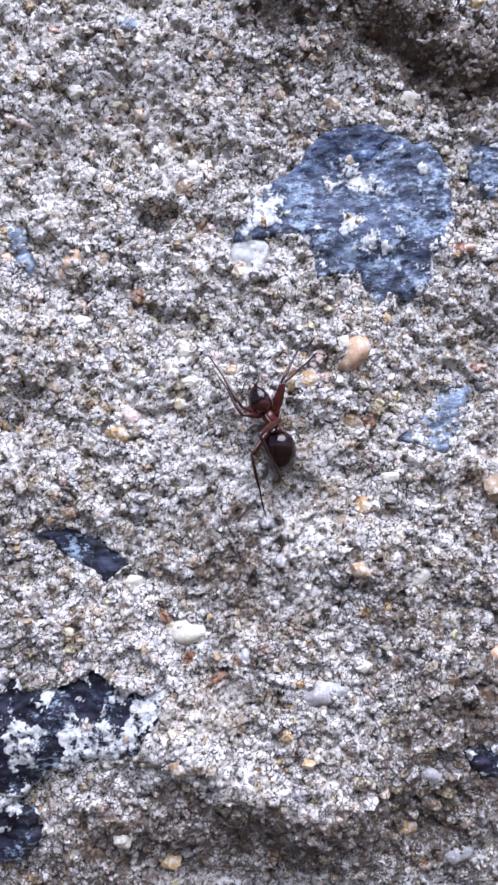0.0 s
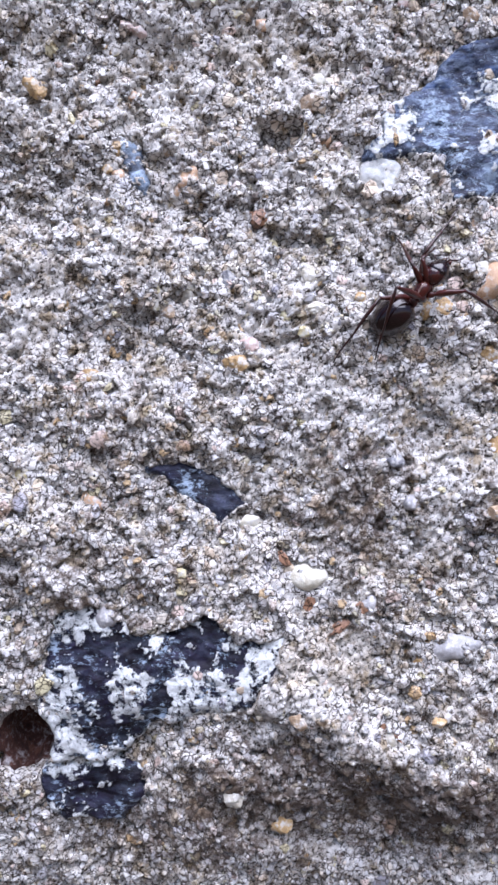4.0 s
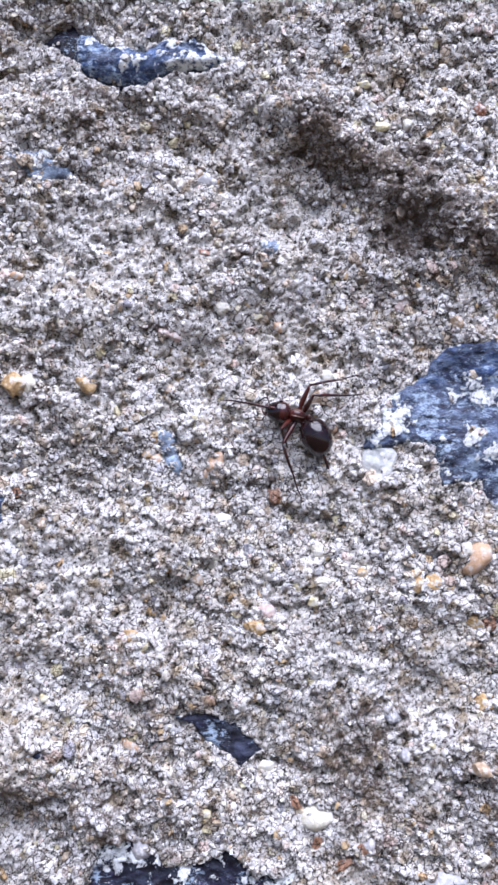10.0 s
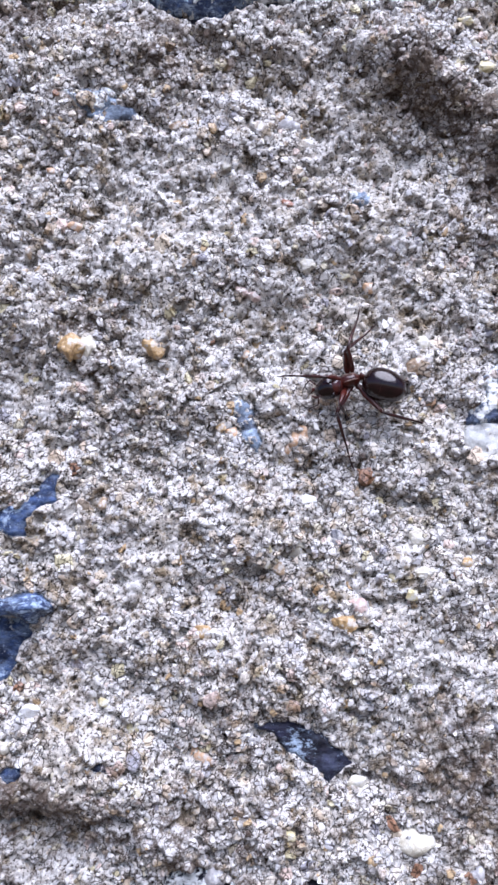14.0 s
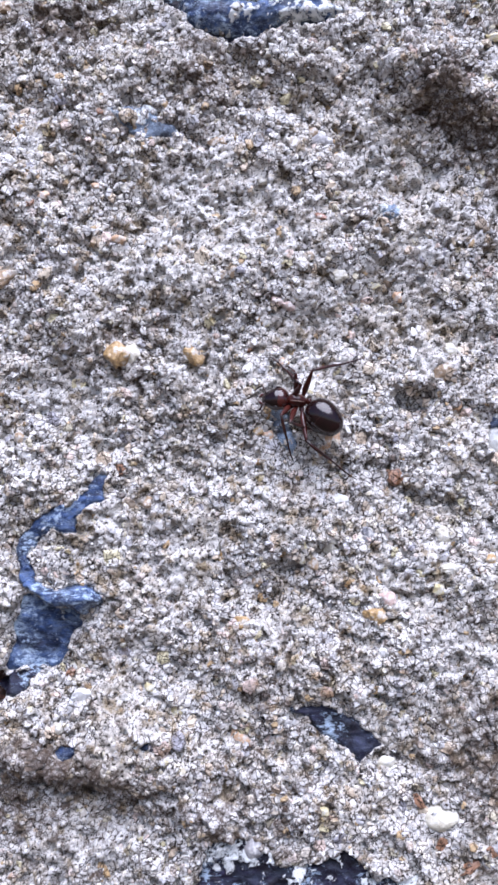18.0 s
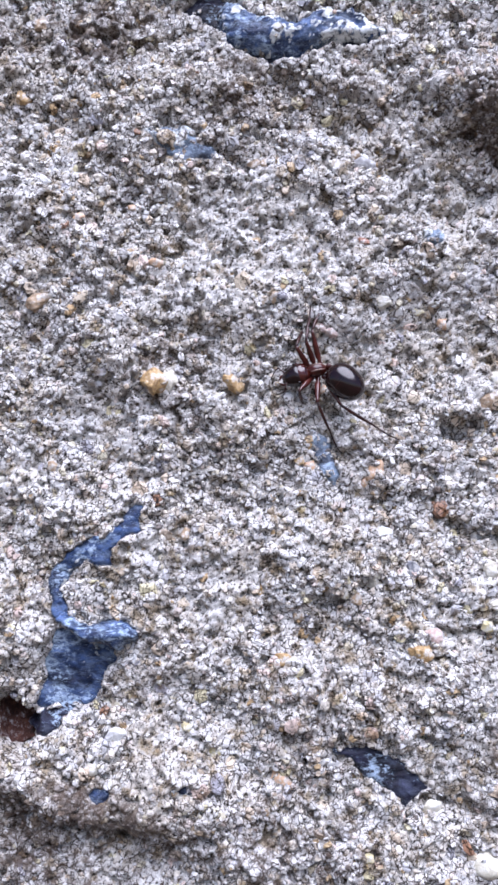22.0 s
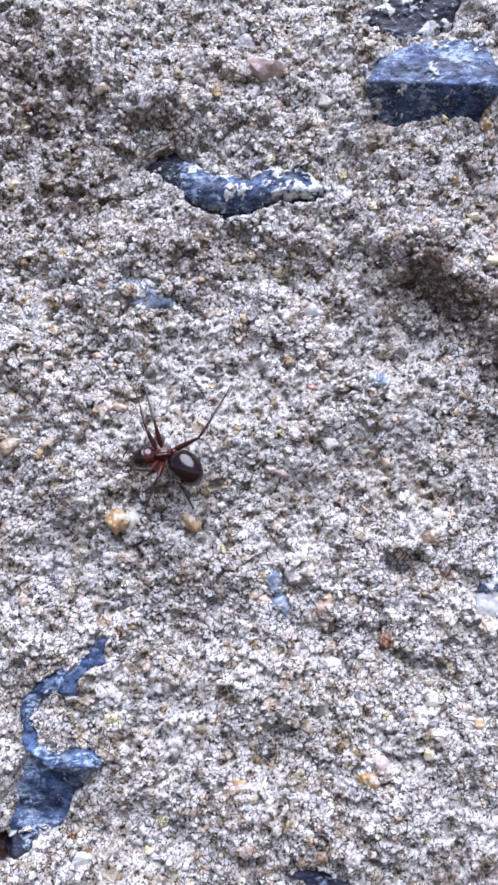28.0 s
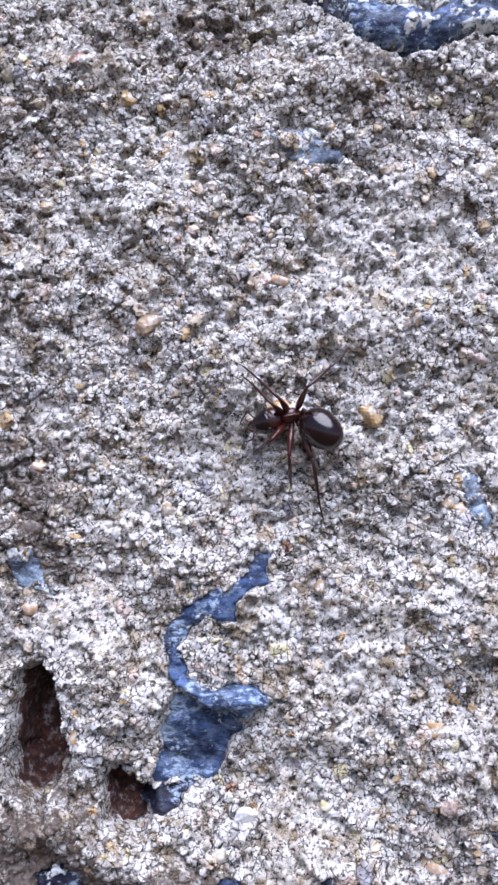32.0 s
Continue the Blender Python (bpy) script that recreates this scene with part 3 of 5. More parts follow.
    for key, values in fields.items():
        field = np.zeros(len(co), np.float32)
        field[:len(values)] = values
        me.attributes.new(key, 'FLOAT', 'POINT').data.foreach_set("value", field)
    return me


# ---- the wall: one thick sheet of weathered concrete ----
def build_wall():
    xs = np.concatenate([X0 - np.geomspace(1150, 1, 30)[:-1], np.arange(X0, X1, 0.19), X1 + np.geomspace(0.3, 1150, 30)])
    zs = np.concatenate([Z0 - np.geomspace(1150, 1, 30)[:-1], np.arange(Z0, Z1, 0.19), Z1 + np.geomspace(0.3, 1150, 30)])
    gx, gz = np.meshgrid(xs, zs)
    h = coarse(gx, gz) + fine(gx, gz)
    for s in STONES:
        d = ragged(gx, gz, s[5])
        h = h - 2.0 * np.clip((d - 0.25) / 0.6, 0, 1)
    nx, nz = len(xs), len(zs)
    i = np.arange(nx * nz).reshape(nz, nx)
    faces = np.stack([i[:-1, :-1], i[:-1, 1:], i[1:, 1:], i[1:, :-1]], -1).reshape(-1, 4)
    front = np.stack([gx.ravel(), h.ravel(), gz.ravel()], -1)
    rim = np.concatenate([i[0, :], i[1:, -1], i[-1, -2::-1], i[-2:0:-1, 0]])
    back = front[rim].copy()
    back[:, 1] = -140
    n = len(front)
    j = np.arange(len(rim))
    k = np.roll(j, -1)
    sides = np.stack([rim[k], rim[j], n + j, n + k], -1)
    centre = np.array([[0, -140, 0]])
    hub = n + len(rim)
    fan = np.stack([n + k, n + j, np.full_like(j, hub)], -1)
    quads = np.concatenate([faces, sides])
    tris = np.concatenate([quads[:, [0, 1, 2]], quads[:, [0, 2, 3]], fan])
    ob = new("concrete_wall", sheet("concrete_wall", np.concatenate([front, back, centre]), tris, CEMENT, True, grime_shade=grime_shade(gx, gz).ravel(), skin=smear(gx, gz).ravel()))
    return tagged(ob, "weathered grey concrete wall of sand and stone aggregate", "wall", kind="structure")


WALL = build_wall()


def build_ground():
    """Bare earth added out of view at the foot of the wall, to throw a little warm light up."""
    m, n, l, b = material("bare_earth", 0.9, 0.2)
    l.new(ramp_node(n, l, noise_node(n, l, 9, 8, 0.7), [(0.35, (0.05, 0.035, 0.025)), (0.65, (0.12, 0.09, 0.065))]), b.inputs["Base Color"])
    bump_node(n, l, b, noise_node(n, l, 40, 6, 0.7), 0.6, 0.02)
    bm = bmesh.new()
    bmesh.ops.create_grid(bm, x_segments=24, y_segments=24, size=40)
    for v in bm.verts:
        v.co.z = -1.12 + 0.015 * noise.noise(v.co * 3.1)
    ob = part("ground", bm, m, None)
    return tagged(ob, "unseen bare brown earth added at the foot of the wall", "ground", kind="structure")


build_ground()


def build_stone(s):
    name, label, mat, cover, lift, poly, crest = s
    lo, hi = poly.min(0) - 0.8, poly.max(0) + 0.8
    step = 0.2
    xs, zs = np.arange(lo[0], hi[0], step), np.arange(lo[1], hi[1], step)
    gx, gz = np.meshgrid(xs, zs)
    inside = ragged(gx, gz, poly) > -0.05
    cell = inside[:-1, :-1] & inside[:-1, 1:] & inside[1:, 1:] & inside[1:, :-1]
    i = np.arange(gx.size).reshape(gx.shape)
    quads = np.stack([i[:-1, :-1], i[:-1, 1:], i[1:, 1:], i[1:, :-1]], -1)[cell]
    used, inv = np.unique(quads, return_inverse=True)
    quads = inv.reshape(quads.shape)
    x, z = gx.ravel()[used], gz.ravel()[used]
    top = np.stack([x, stone_height(x, z, s), z], -1)
    bottom = top.copy()
    bottom[:, 1] = np.minimum(top[:, 1] - 0.6, coarse(x, z) - 4.0)
    n = len(x)
    e = np.concatenate([quads[:, [0, 1]], quads[:, [1, 2]], quads[:, [2, 3]], quads[:, [3, 0]]])
    key = np.sort(e, 1)
    _, first, count = np.unique(key, axis=0, return_index=True, return_counts=True)
    rim = e[first[count == 1]]
    sides = np.stack([rim[:, 1], rim[:, 0], rim[:, 0] + n, rim[:, 1] + n], -1)
    me = sheet(name, np.concatenate([top, bottom]), np.concatenate([quads, quads[:, ::-1] + n, sides]), mat, True, crust=crust_on(x, z, s, lime_share(s)))
    ob = new(name, me)
    ob.parent = WALL
    tagged(ob, label)


for s in STONES:
    build_stone(s)


# ---- sand: thousands of angular grains bound in the surface ----
def flake(level):
    """A blunt angular chip, its broad side towards y: level 1 plain, level 2 with more corners."""
    k = 5 if level == 1 else 7
    a = np.arange(k) * 2 * math.pi / k
    rings = [np.stack([r * np.cos(a + s), np.full(k, h), r * np.sin(a + s)], -1) for r, h, s in ((1.0, -0.7, 0.0), (1.05, 0.25, 0.3), (0.62, 0.75, 0.1))]
    f = []
    for q in range(2):
        for m in range(k):
            n = (m + 1) % k
            f += [[q * k + m, q * k + n, q * k + k + n], [q * k + m, q * k + k + n, q * k + k + m]]
    f += [[2 * k, 2 * k + m, 2 * k + m + 1] for m in range(1, k - 1)]
    return np.concatenate(rings), np.array(f)[:, ::-1]


def surface(x, z):
    """Height of the wall or of the stone that shows there, and the crust's share."""
    h = coarse(x, z) + fine(x, z)
    for s in STONES:
        lo, hi = s[5].min(0) - 1, s[5].max(0) + 1
        near = np.where((x > lo[0]) & (x < hi[0]) & (z > lo[1]) & (z < hi[1]))[0]
        if len(near):
            on = ragged(x[near], z[near], s[5]) > 0.25
            idx = near[on]
            h[idx] = stone_height(x[idx], z[idx], s)
    return h


def build_sand(name, mat, spacing, size_low, size_high, level, seed, sink, share=1.0):
    rng = np.random.default_rng(seed)
    xs, zs = np.arange(X0, X1, spacing), np.arange(Z0, Z1, spacing * 0.87)
    gx, gz = np.meshgrid(xs, zs)
    gx = gx + (np.arange(len(zs)) % 2)[:, None] * spacing * 0.5
    x = gx.ravel() + rng.uniform(-0.38, 0.38, gx.size) * spacing
    z = gz.ravel() + rng.uniform(-0.38, 0.38, gx.size) * spacing
    skin = smear(x, z)
    keep = rng.random(len(x)) < share * (1 - 0.45 * skin)
    for s in STONES:
        d = ragged(x, z, s[5])
        near = np.where(d > 0.0)[0]
        if len(near):
            keep[near] &= crust_on(x[near], z[near], s, (0.92 if s[3] > 0.5 else 0.2) * s[3], 0.5) > rng.random(len(near)) * 0.8 + 0.15
    x, z, skin = x[keep], z[keep], skin[keep]
    n = len(x)
    v, f = flake(level)
    size = 0.5 * (size_low + (size_high - size_low) * rng.random(n) ** 1.6)
    scale = size[:, None] * rng.uniform(0.6, 1.3, (n, 3)) * np.array([1.0, 0.5, 1.0])
    spin, lean, way = rng.uniform(0, 2 * math.pi, n), np.abs(rng.normal(0, 0.34, n)), rng.uniform(0, 2 * math.pi, n)
    zero, one = np.zeros(n), np.ones(n)

    def turn_y(t):
        return np.stack([np.cos(t), zero, np.sin(t), zero, one, zero, -np.sin(t), zero, np.cos(t)], -1).reshape(n, 3, 3)

    tilt = np.stack([one, zero, zero, zero, np.cos(lean), -np.sin(lean), zero, np.sin(lean), np.cos(lean)], -1).reshape(n, 3, 3)
    rot = turn_y(way) @ tilt @ turn_y(spin)
    p = (v[None] + rng.uniform(-0.28, 0.28, (n, len(v), 3))) * scale[:, None, :]
    p = np.einsum('nij,nkj->nki', rot, p)
    h = surface(x, z) + size * (rng.uniform(-0.45, 0.42, n) - sink - 0.25 * skin)
    p += np.stack([x, h, z], -1)[:, None, :]
    faces = (f[None] + (np.arange(n) * len(v))[:, None, None]).reshape(-1, 3)
    me = sheet(name, p.reshape(-1, 3), faces, mat, smooth=False, grime_shade=np.repeat(grime_shade(x, z), len(v)), skin=np.repeat(skin, len(v)))
    ob = new(name, me)
    ob.parent = WALL
    return tagged(ob, "white, grey and beige sand grains bound in cement", kind="stuff")


build_sand("fine_sand", SAND, 0.54, 0.36, 1.05, 1, 5, 0.45)
build_sand("coarse_sand", GRIT, 1.5, 0.7, 1.6, 2, 6, 0.32, 0.7)

# ---- pebbles that stand out one by one ----
PEBBLE_COUNT = [0]


def pebble(kind, x, z, a, b):
    PEBBLE_COUNT[0] += 1
    rng = np.random.default_rng(100 + PEBBLE_COUNT[0])
    mat, label = PEBBLES[kind]
    bm = bmesh.new()
    bmesh.ops.create_icosphere(bm, subdivisions=3, radius=0.95)
    deep = 0.75 * min(a, b)
    off = Vector(rng.uniform(-20, 20, 3))
    cuts = [(Vector(rng.normal(size=3)).normalized(), rng.uniform(0.55, 0.9)) for _ in range(13)]
    rough = kind not in ("cream", "quartz", "peach")
    for v in bm.verts:
        n = v.co.normalized()
        r = 1.0 + 0.38 * noise.noise(n * 1.3 + off) + 0.16 * noise.noise(n * 3.7 + off)
        r += 0.14 * noise.noise(n * 6.1 + off) if rough else 0.0
        for c, depth in cuts:
            r = min(r, depth / n.dot(c)) if n.dot(c) > 0.5 else r
        v.co = Vector((n.x * a, n.y * deep, n.z * b)) * r * 1.2 * MM
    for f in bm.faces:
        f.smooth = not rough
    ob = part("pebble", bm, mat, WALL, label)
    h = float(surface(np.array([x]), np.array([z]))[0])
    ob.matrix_basis = pose(x * MM, -(h - (0.62 if kind in ("slate", "quartz", "peach") else 0.3 if a > 1.0 else 0.42) * deep) * MM, z * MM, 0, rng.uniform(-18, 18), 0)


pebble("peach", 32.9, -11.1, 1.69, 1.86)
pebble("cream", 15.3, -38.2, 2.09, 1.19)
pebble("white", 5.5, -7.0, 0.90, 0.79)
pebble("amber", 9.1, -18.7, 1.13, 1.13)
pebble("quartz", 27.5, -44.7, 2.82, 1.24)
pebble("amber", 25.5, -45.7, 0.90, 0.45)
pebble("rose", 26.0, 17.4, 0.90, 1.02)
pebble("cream", 39.3, 15.4, 1.58, 1.24)
pebble("cream", 37.6, 13.5, 0.96, 0.85)
pebble("peach", 17.2, 3.2, 1.13, 1.02)
pebble("pale", 22.7, -52.3, 1.13, 1.36)
pebble("cream", 35.8, -23.7, 0.90, 0.62)
pebble("amber", 33.0, -26.6, 1.24, 1.02)
pebble("russet", 44.5, -0.8, 1.13, 0.73)
pebble("amber", 47.0, 24.1, 1.24, 1.47)
# a small dark red hole, put in as a russet pebble
pebble("russet", 45.5, -12.8, 1.13, 0.56)
pebble("amber", 32.6, -18.1, 1.02, 0.73)
pebble("pale", 5.4, 16.8, 0.79, 0.68)
pebble("pale", 15.9, -10.6, 0.79, 0.90)
pebble("slate", 8.4, -10.6, 0.90, 0.90)
pebble("peach", 11.8, 14.8, 0.68, 0.56)
pebble("peach", 4.6, -0.9, 0.79, 1.13)
pebble("tan", 2.4, 1.9, 0.68, 0.56)
pebble("peach", -2.0, -0.3, 0.56, 0.79)
pebble("quartz", 38.5, -52.8, 1.81, 0.96)
pebble("quartz", 20.7, -40.4, 0.96, 1.24)
pebble("pale", 8.4, -58.1, 1.02, 0.90)
pebble("tan", 46.7, -25.0, 1.58, 1.58)
pebble("cream", 41.1, -27.8, 0.79, 0.45)
pebble("quartz", 41.9, -62.6, 1.58, 1.13)
pebble("amber", 36.9, -59.2, 1.13, 0.68)
pebble("amber", 12.7, -61.4, 1.02, 0.79)
pebble("peach", 31.5, -5.5, 1.13, 0.90)
pebble("amber", 26.1, -12.9, 0.79, 0.56)
pebble("amber", 28.1, -13.8, 0.90, 0.73)
pebble("amber", 29.8, -14.2, 0.68, 0.56)
pebble("tan", 32.2, -32.6, 1.02, 0.85)
pebble("pale", 38.8, -33.6, 1.36, 0.79)
pebble("tan", 31.8, 14.9, 0.85, 0.96)
pebble("rose", 0.0, 13.4, 0.79, 0.56)
pebble("white", 4.3, -5.0, 1.02, 0.45)
pebble("amber", 20.5, -12.8, 0.68, 0.45)
pebble("tan", 2.7, -13.6, 0.79, 0.79)
pebble("peach", 45.7, -41.6, 0.90, 0.90)
pebble("amber", 4.9, -53.1, 0.90, 0.51)
pebble("peach", 6.8, -53.5, 0.68, 0.45)
pebble("pale", 32.3, -42.2, 0.79, 0.56)
pebble("tan", 14.3, -50.5, 0.90, 0.68)
pebble("amber", 26.7, -51.0, 0.68, 0.45)
pebble("lemon", 23.2, 37.2, 1.24, 0.74)
pebble("cream", -2.3, 41.3, 0.87, 0.56)
pebble("russet", 3.3, 23.0, 0.87, 0.43)
pebble("amber", -6.6, -13.0, 0.74, 1.05)
pebble("lemon", 21.6, 42.4, 0.68, 0.50)
pebble("peach", 20.6, 39.8, 0.87, 0.81)
pebble("pale", 22.8, 39.6, 0.74, 0.62)
pebble("tan", 17.1, 41.3, 0.87, 0.74)
pebble("russet", 34.6, 39.1, 0.74, 0.74)
pebble("pale", 29.2, 38.6, 0.74, 0.74)
pebble("cream", 26.6, 37.3, 0.62, 0.74)
pebble("amber", 34.7, 30.4, 0.62, 0.56)
pebble("amber", 38.7, 48.1, 0.87, 0.62)
pebble("quartz", 4.1, 31.7, 1.86, 1.11)
pebble("tan", 2.5, 33.0, 0.62, 0.50)
pebble("tan", -7.0, 31.6, 0.74, 0.62)
pebble("peach", -0.7, 12.2, 0.62, 0.50)
pebble("amber", -4.5, -19.5, 0.87, 0.68)
pebble("lemon", -11.0, -28.6, 0.56, 0.62)
pebble("lemon", -13.9, -26.4, 0.62, 0.56)
pebble("lemon", 3.9, -37.7, 0.62, 0.43)
pebble("peach", -4.3, -31.1, 0.99, 1.05)
pebble("cream", 10.2, -33.2, 0.99, 0.56)
pebble("slate", 23.4, -27.8, 0.87, 0.62)
pebble("quartz", -3.0, -41.8, 0.87, 1.24)
pebble("amber", 26.4, -13.9, 0.74, 0.93)
pebble("pale", 4.7, -11.8, 0.87, 0.87)
pebble("lemon", 15.4, -15.9, 0.62, 0.50)
pebble("rose", 10.3, -16.8, 0.87, 0.74)
pebble("peach", 3.8, -1.8, 0.62, 0.62)
pebble("quartz", -9.6, -6.3, 0.74, 0.62)
pebble("quartz", 24.8, -31.5, 0.74, 0.74)
pebble("slate", 34.7, -35.5, 0.99, 0.62)
pebble("pale", 37.3, 13.2, 0.87, 0.93)
pebble("quartz", 28.5, 21.1, 0.74, 0.50)
pebble("lemon", 9.2, 16.0, 0.62, 0.43)
pebble("tan", -16.0, 39.2, 0.56, 0.56)
pebble("tan", 18.1, 1.5, 0.62, 0.50)
pebble("pale", 31.6, -10.3, 0.62, 0.74)
pebble("amber", -18.3, 8.1, 1.31, 1.25)
pebble("pale", -16.6, 8.4, 1.00, 1.06)
pebble("amber", -10.1, 8.2, 1.12, 1.00)
pebble("tan", -21.4, 59.1, 0.75, 1.00)
pebble("rose", -1.9, 60.8, 2.12, 1.75)
pebble("quartz", -3.4, 58.3, 0.94, 1.25)
pebble("tan", -1.1, 56.6, 1.12, 0.62)
pebble("pale", 5.2, 56.8, 0.75, 0.87)
pebble("peach", 4.4, 54.1, 0.75, 0.62)
pebble("slate", 7.6, 53.5, 1.37, 0.75)
# russet pebble in place of a dark hole below the slate block
pebble("russet", 11.3, 53.1, 0.87, 0.69)
pebble("amber", 23.3, 53.5, 0.87, 1.00)
pebble("quartz", -4.3, 64.8, 1.37, 1.06)
pebble("tan", -8.0, 62.7, 0.62, 0.62)
pebble("lemon", 0.7, 63.9, 0.62, 0.50)
pebble("tan", 10.1, 63.7, 1.00, 0.62)
pebble("tan", -31.8, 47.6, 1.00, 0.87)
pebble("amber", -27.4, 38.6, 0.87, 0.50)
pebble("peach", -18.3, 20.8, 0.75, 0.56)
pebble("pale", -22.7, 26.7, 0.50, 0.50)
pebble("pale", -17.7, 26.6, 0.87, 0.50)
pebble("peach", -26.6, 25.8, 0.62, 0.37)
pebble("pale", -2.8, 27.3, 0.62, 0.62)
pebble("quartz", 9.8, 24.2, 0.87, 0.62)
pebble("slate", 5.6, 19.7, 0.62, 0.50)
pebble("tan", -30.4, 16.4, 1.25, 0.87)
pebble("cream", 17.1, 9.0, 0.75, 0.62)
pebble("amber", -3.0, 0.2, 0.56, 0.50)
pebble("peach", -18.1, -0.0, 0.62, 0.62)
pebble("tan", -28.4, -0.8, 0.50, 0.50)
pebble("tan", -14.4, -7.5, 0.62, 0.75)
pebble("pale", 4.9, -11.0, 0.75, 0.62)
pebble("tan", -2.6, -15.2, 0.62, 0.56)
pebble("pale", 16.4, -13.9, 0.87, 0.62)
pebble("olive", 1.6, -13.1, 0.56, 0.56)
pebble("pale", -21.9, -24.7, 0.62, 0.62)
pebble("pale", -11.5, -6.0, 1.00, 0.56)
pebble("tan", 16.3, 6.6, 1.25, 1.00)
pebble("amber", -33.0, 38.7, 1.03, 0.88)
pebble("russet", -37.9, 42.4, 0.93, 0.62)
pebble("lemon", -43.5, 42.6, 0.52, 0.52)
pebble("olive", -44.8, 41.2, 0.83, 0.83)
pebble("tan", -45.0, 38.6, 0.83, 0.72)
pebble("amber", -40.9, 28.3, 0.72, 0.52)
pebble("white", -30.4, 29.4, 0.88, 0.72)
pebble("lemon", -34.0, 26.8, 0.41, 0.31)
pebble("peach", -21.0, 26.9, 0.52, 0.36)
pebble("rose", -36.1, 25.3, 0.52, 0.72)
pebble("pale", -42.6, 22.9, 0.52, 0.93)
pebble("tan", -23.0, 18.1, 0.52, 0.62)
pebble("olive", -38.4, 14.1, 0.83, 0.83)
pebble("tan", -35.9, 17.3, 0.52, 0.41)
pebble("tan", -5.8, 16.8, 0.52, 0.72)
pebble("peach", -0.8, 7.6, 0.72, 0.52)
pebble("rose", -1.2, 13.9, 0.72, 0.52)
pebble("peach", -41.0, -9.9, 0.83, 0.72)
pebble("rose", -38.8, -9.9, 0.52, 0.52)
pebble("amber", -30.3, -4.0, 0.47, 0.36)
pebble("pale", -34.1, -2.3, 0.62, 0.52)
pebble("tan", -3.1, -15.4, 0.47, 0.41)
pebble("white", -20.9, -27.1, 1.03, 0.62)
pebble("lemon", -26.2, -28.7, 0.52, 0.41)
pebble("olive", -16.7, -22.0, 0.41, 0.52)
pebble("amber", -36.0, -20.8, 0.41, 0.62)
pebble("pale", -23.2, -30.4, 0.93, 0.52)
pebble("peach", -40.7, 3.1, 0.62, 0.62)
pebble("cream", -18.1, 25.8, 0.62, 0.41)
pebble("pale", -22.9, 26.4, 0.52, 0.36)
pebble("tan", -41.1, 44.7, 0.52, 0.41)
pebble("tan", -8.0, 31.5, 0.72, 0.47)
pebble("olive", -25.7, 43.5, 0.41, 0.41)


# ---- the ant ----
def ant_material(name, colour, second, rough, gloss=0.5):
    m, n, l, b = material(name, rough, 0.25)
    b.inputs["Coat Weight"].default_value = gloss
    b.inputs["Coat IOR"].default_value = 1.52
    b.inputs["Coat Roughness"].default_value = 0.07
    c = ramp_node(n, l, noise_node(n, l, 1400, 4, 0.6), [(0.35, second), (0.62, colour)])
    l.new(c, b.inputs["Base Color"])
    bump_node(n, l, b, noise_node(n, l, 6000, 3), 0.25, 0.00005)
    return m


BLACK = ant_material("ant_black_shell", (0.016, 0.004, 0.004), (0.006, 0.002, 0.002), 0.2, 0.65)
BROWN = ant_material("ant_red_shell", (0.075, 0.014, 0.009), (0.03, 0.007, 0.005), 0.28)
RUST = ant_material("ant_dark_red_shell", (0.058, 0.010, 0.007), (0.022, 0.005, 0.004), 0.25, 0.8)
LEG = ant_material("ant_leg_shell", (0.05, 0.013, 0.009), (0.012, 0.005, 0.005), 0.4)
BAND = ant_material("ant_pale_band", (0.34, 0.24, 0.20), (0.14, 0.07, 0.05), 0.4)


def lofted(bm, stations, sides=20, flat=1.0):
    """A body along x from stations (x, y, z, half width, half height), closed at both ends."""
    rings = []
    for x, y, z, w, h in stations:
        rings.append([bm.verts.new((x * MM, (y + w * math.cos(2 * math.pi * k / sides)) * MM, (z + h * math.sin(2 * math.pi * k / sides)) * MM))
                      for k in range(sides)])
    for r, q in zip(rings, rings[1:]):
        for k in range(sides):
            bm.faces.new((r[k], r[(k + 1) % sides], q[(k + 1) % sides], q[k]))
    bm.faces.new(rings[0][::-1])
    bm.faces.new(rings[-1])
    bmesh.ops.recalc_face_normals(bm, faces=bm.faces)
    for f in bm.faces:
        f.smooth = True
    return bm


def limb(bm, points, sides=8):
    """A tapering tube through points (x, y, z, radius) in mm."""
    pts = [Vector(p[:3]) for p in points]
    rings = []
    for i, p in enumerate(points):
        d = (pts[min(i + 1, len(pts) - 1)] - pts[max(i - 1, 0)]).normalized()
        s = d.cross(Vector((0, 0, 1)))
        s = s.normalized() if s.length > 1e-3 else Vector((0, 1, 0))
        u = s.cross(d)
        rings.append([bm.verts.new((pts[i] + p[3] * (math.cos(2 * math.pi * k / sides) * s + math.sin(2 * math.pi * k / sides) * u)) * MM)
                      for k in range(sides)])
    for r, q in zip(rings, rings[1:]):
        for k in range(sides):
            bm.faces.new((r[k], r[(k + 1) % sides], q[(k + 1) % sides], q[k]))
    bm.faces.new(rings[0][::-1])
    bm.faces.new(rings[-1])
    bmesh.ops.recalc_face_normals(bm, faces=bm.faces)
    for f in bm.faces:
        f.smooth = True
    return bm


def ball(cx, cy, cz, rx, ry, rz):
    bm = bmesh.new()
    bmesh.ops.create_uvsphere(bm, u_segments=16, v_segments=10, radius=1.0)
    for v in bm.verts:
        v.co = Vector((cx + v.co.x * rx, cy + v.co.y * ry, cz + v.co.z * rz)) * MM
    for f in bm.faces:
        f.smooth = True
    return bm


def egg(x0, x1, width, height, z, blunt=0.0, count=14):
    st = []
    for i in range(count + 1):
        u = i / count
        a = math.pi * u
        r = math.sin(a) ** 0.8
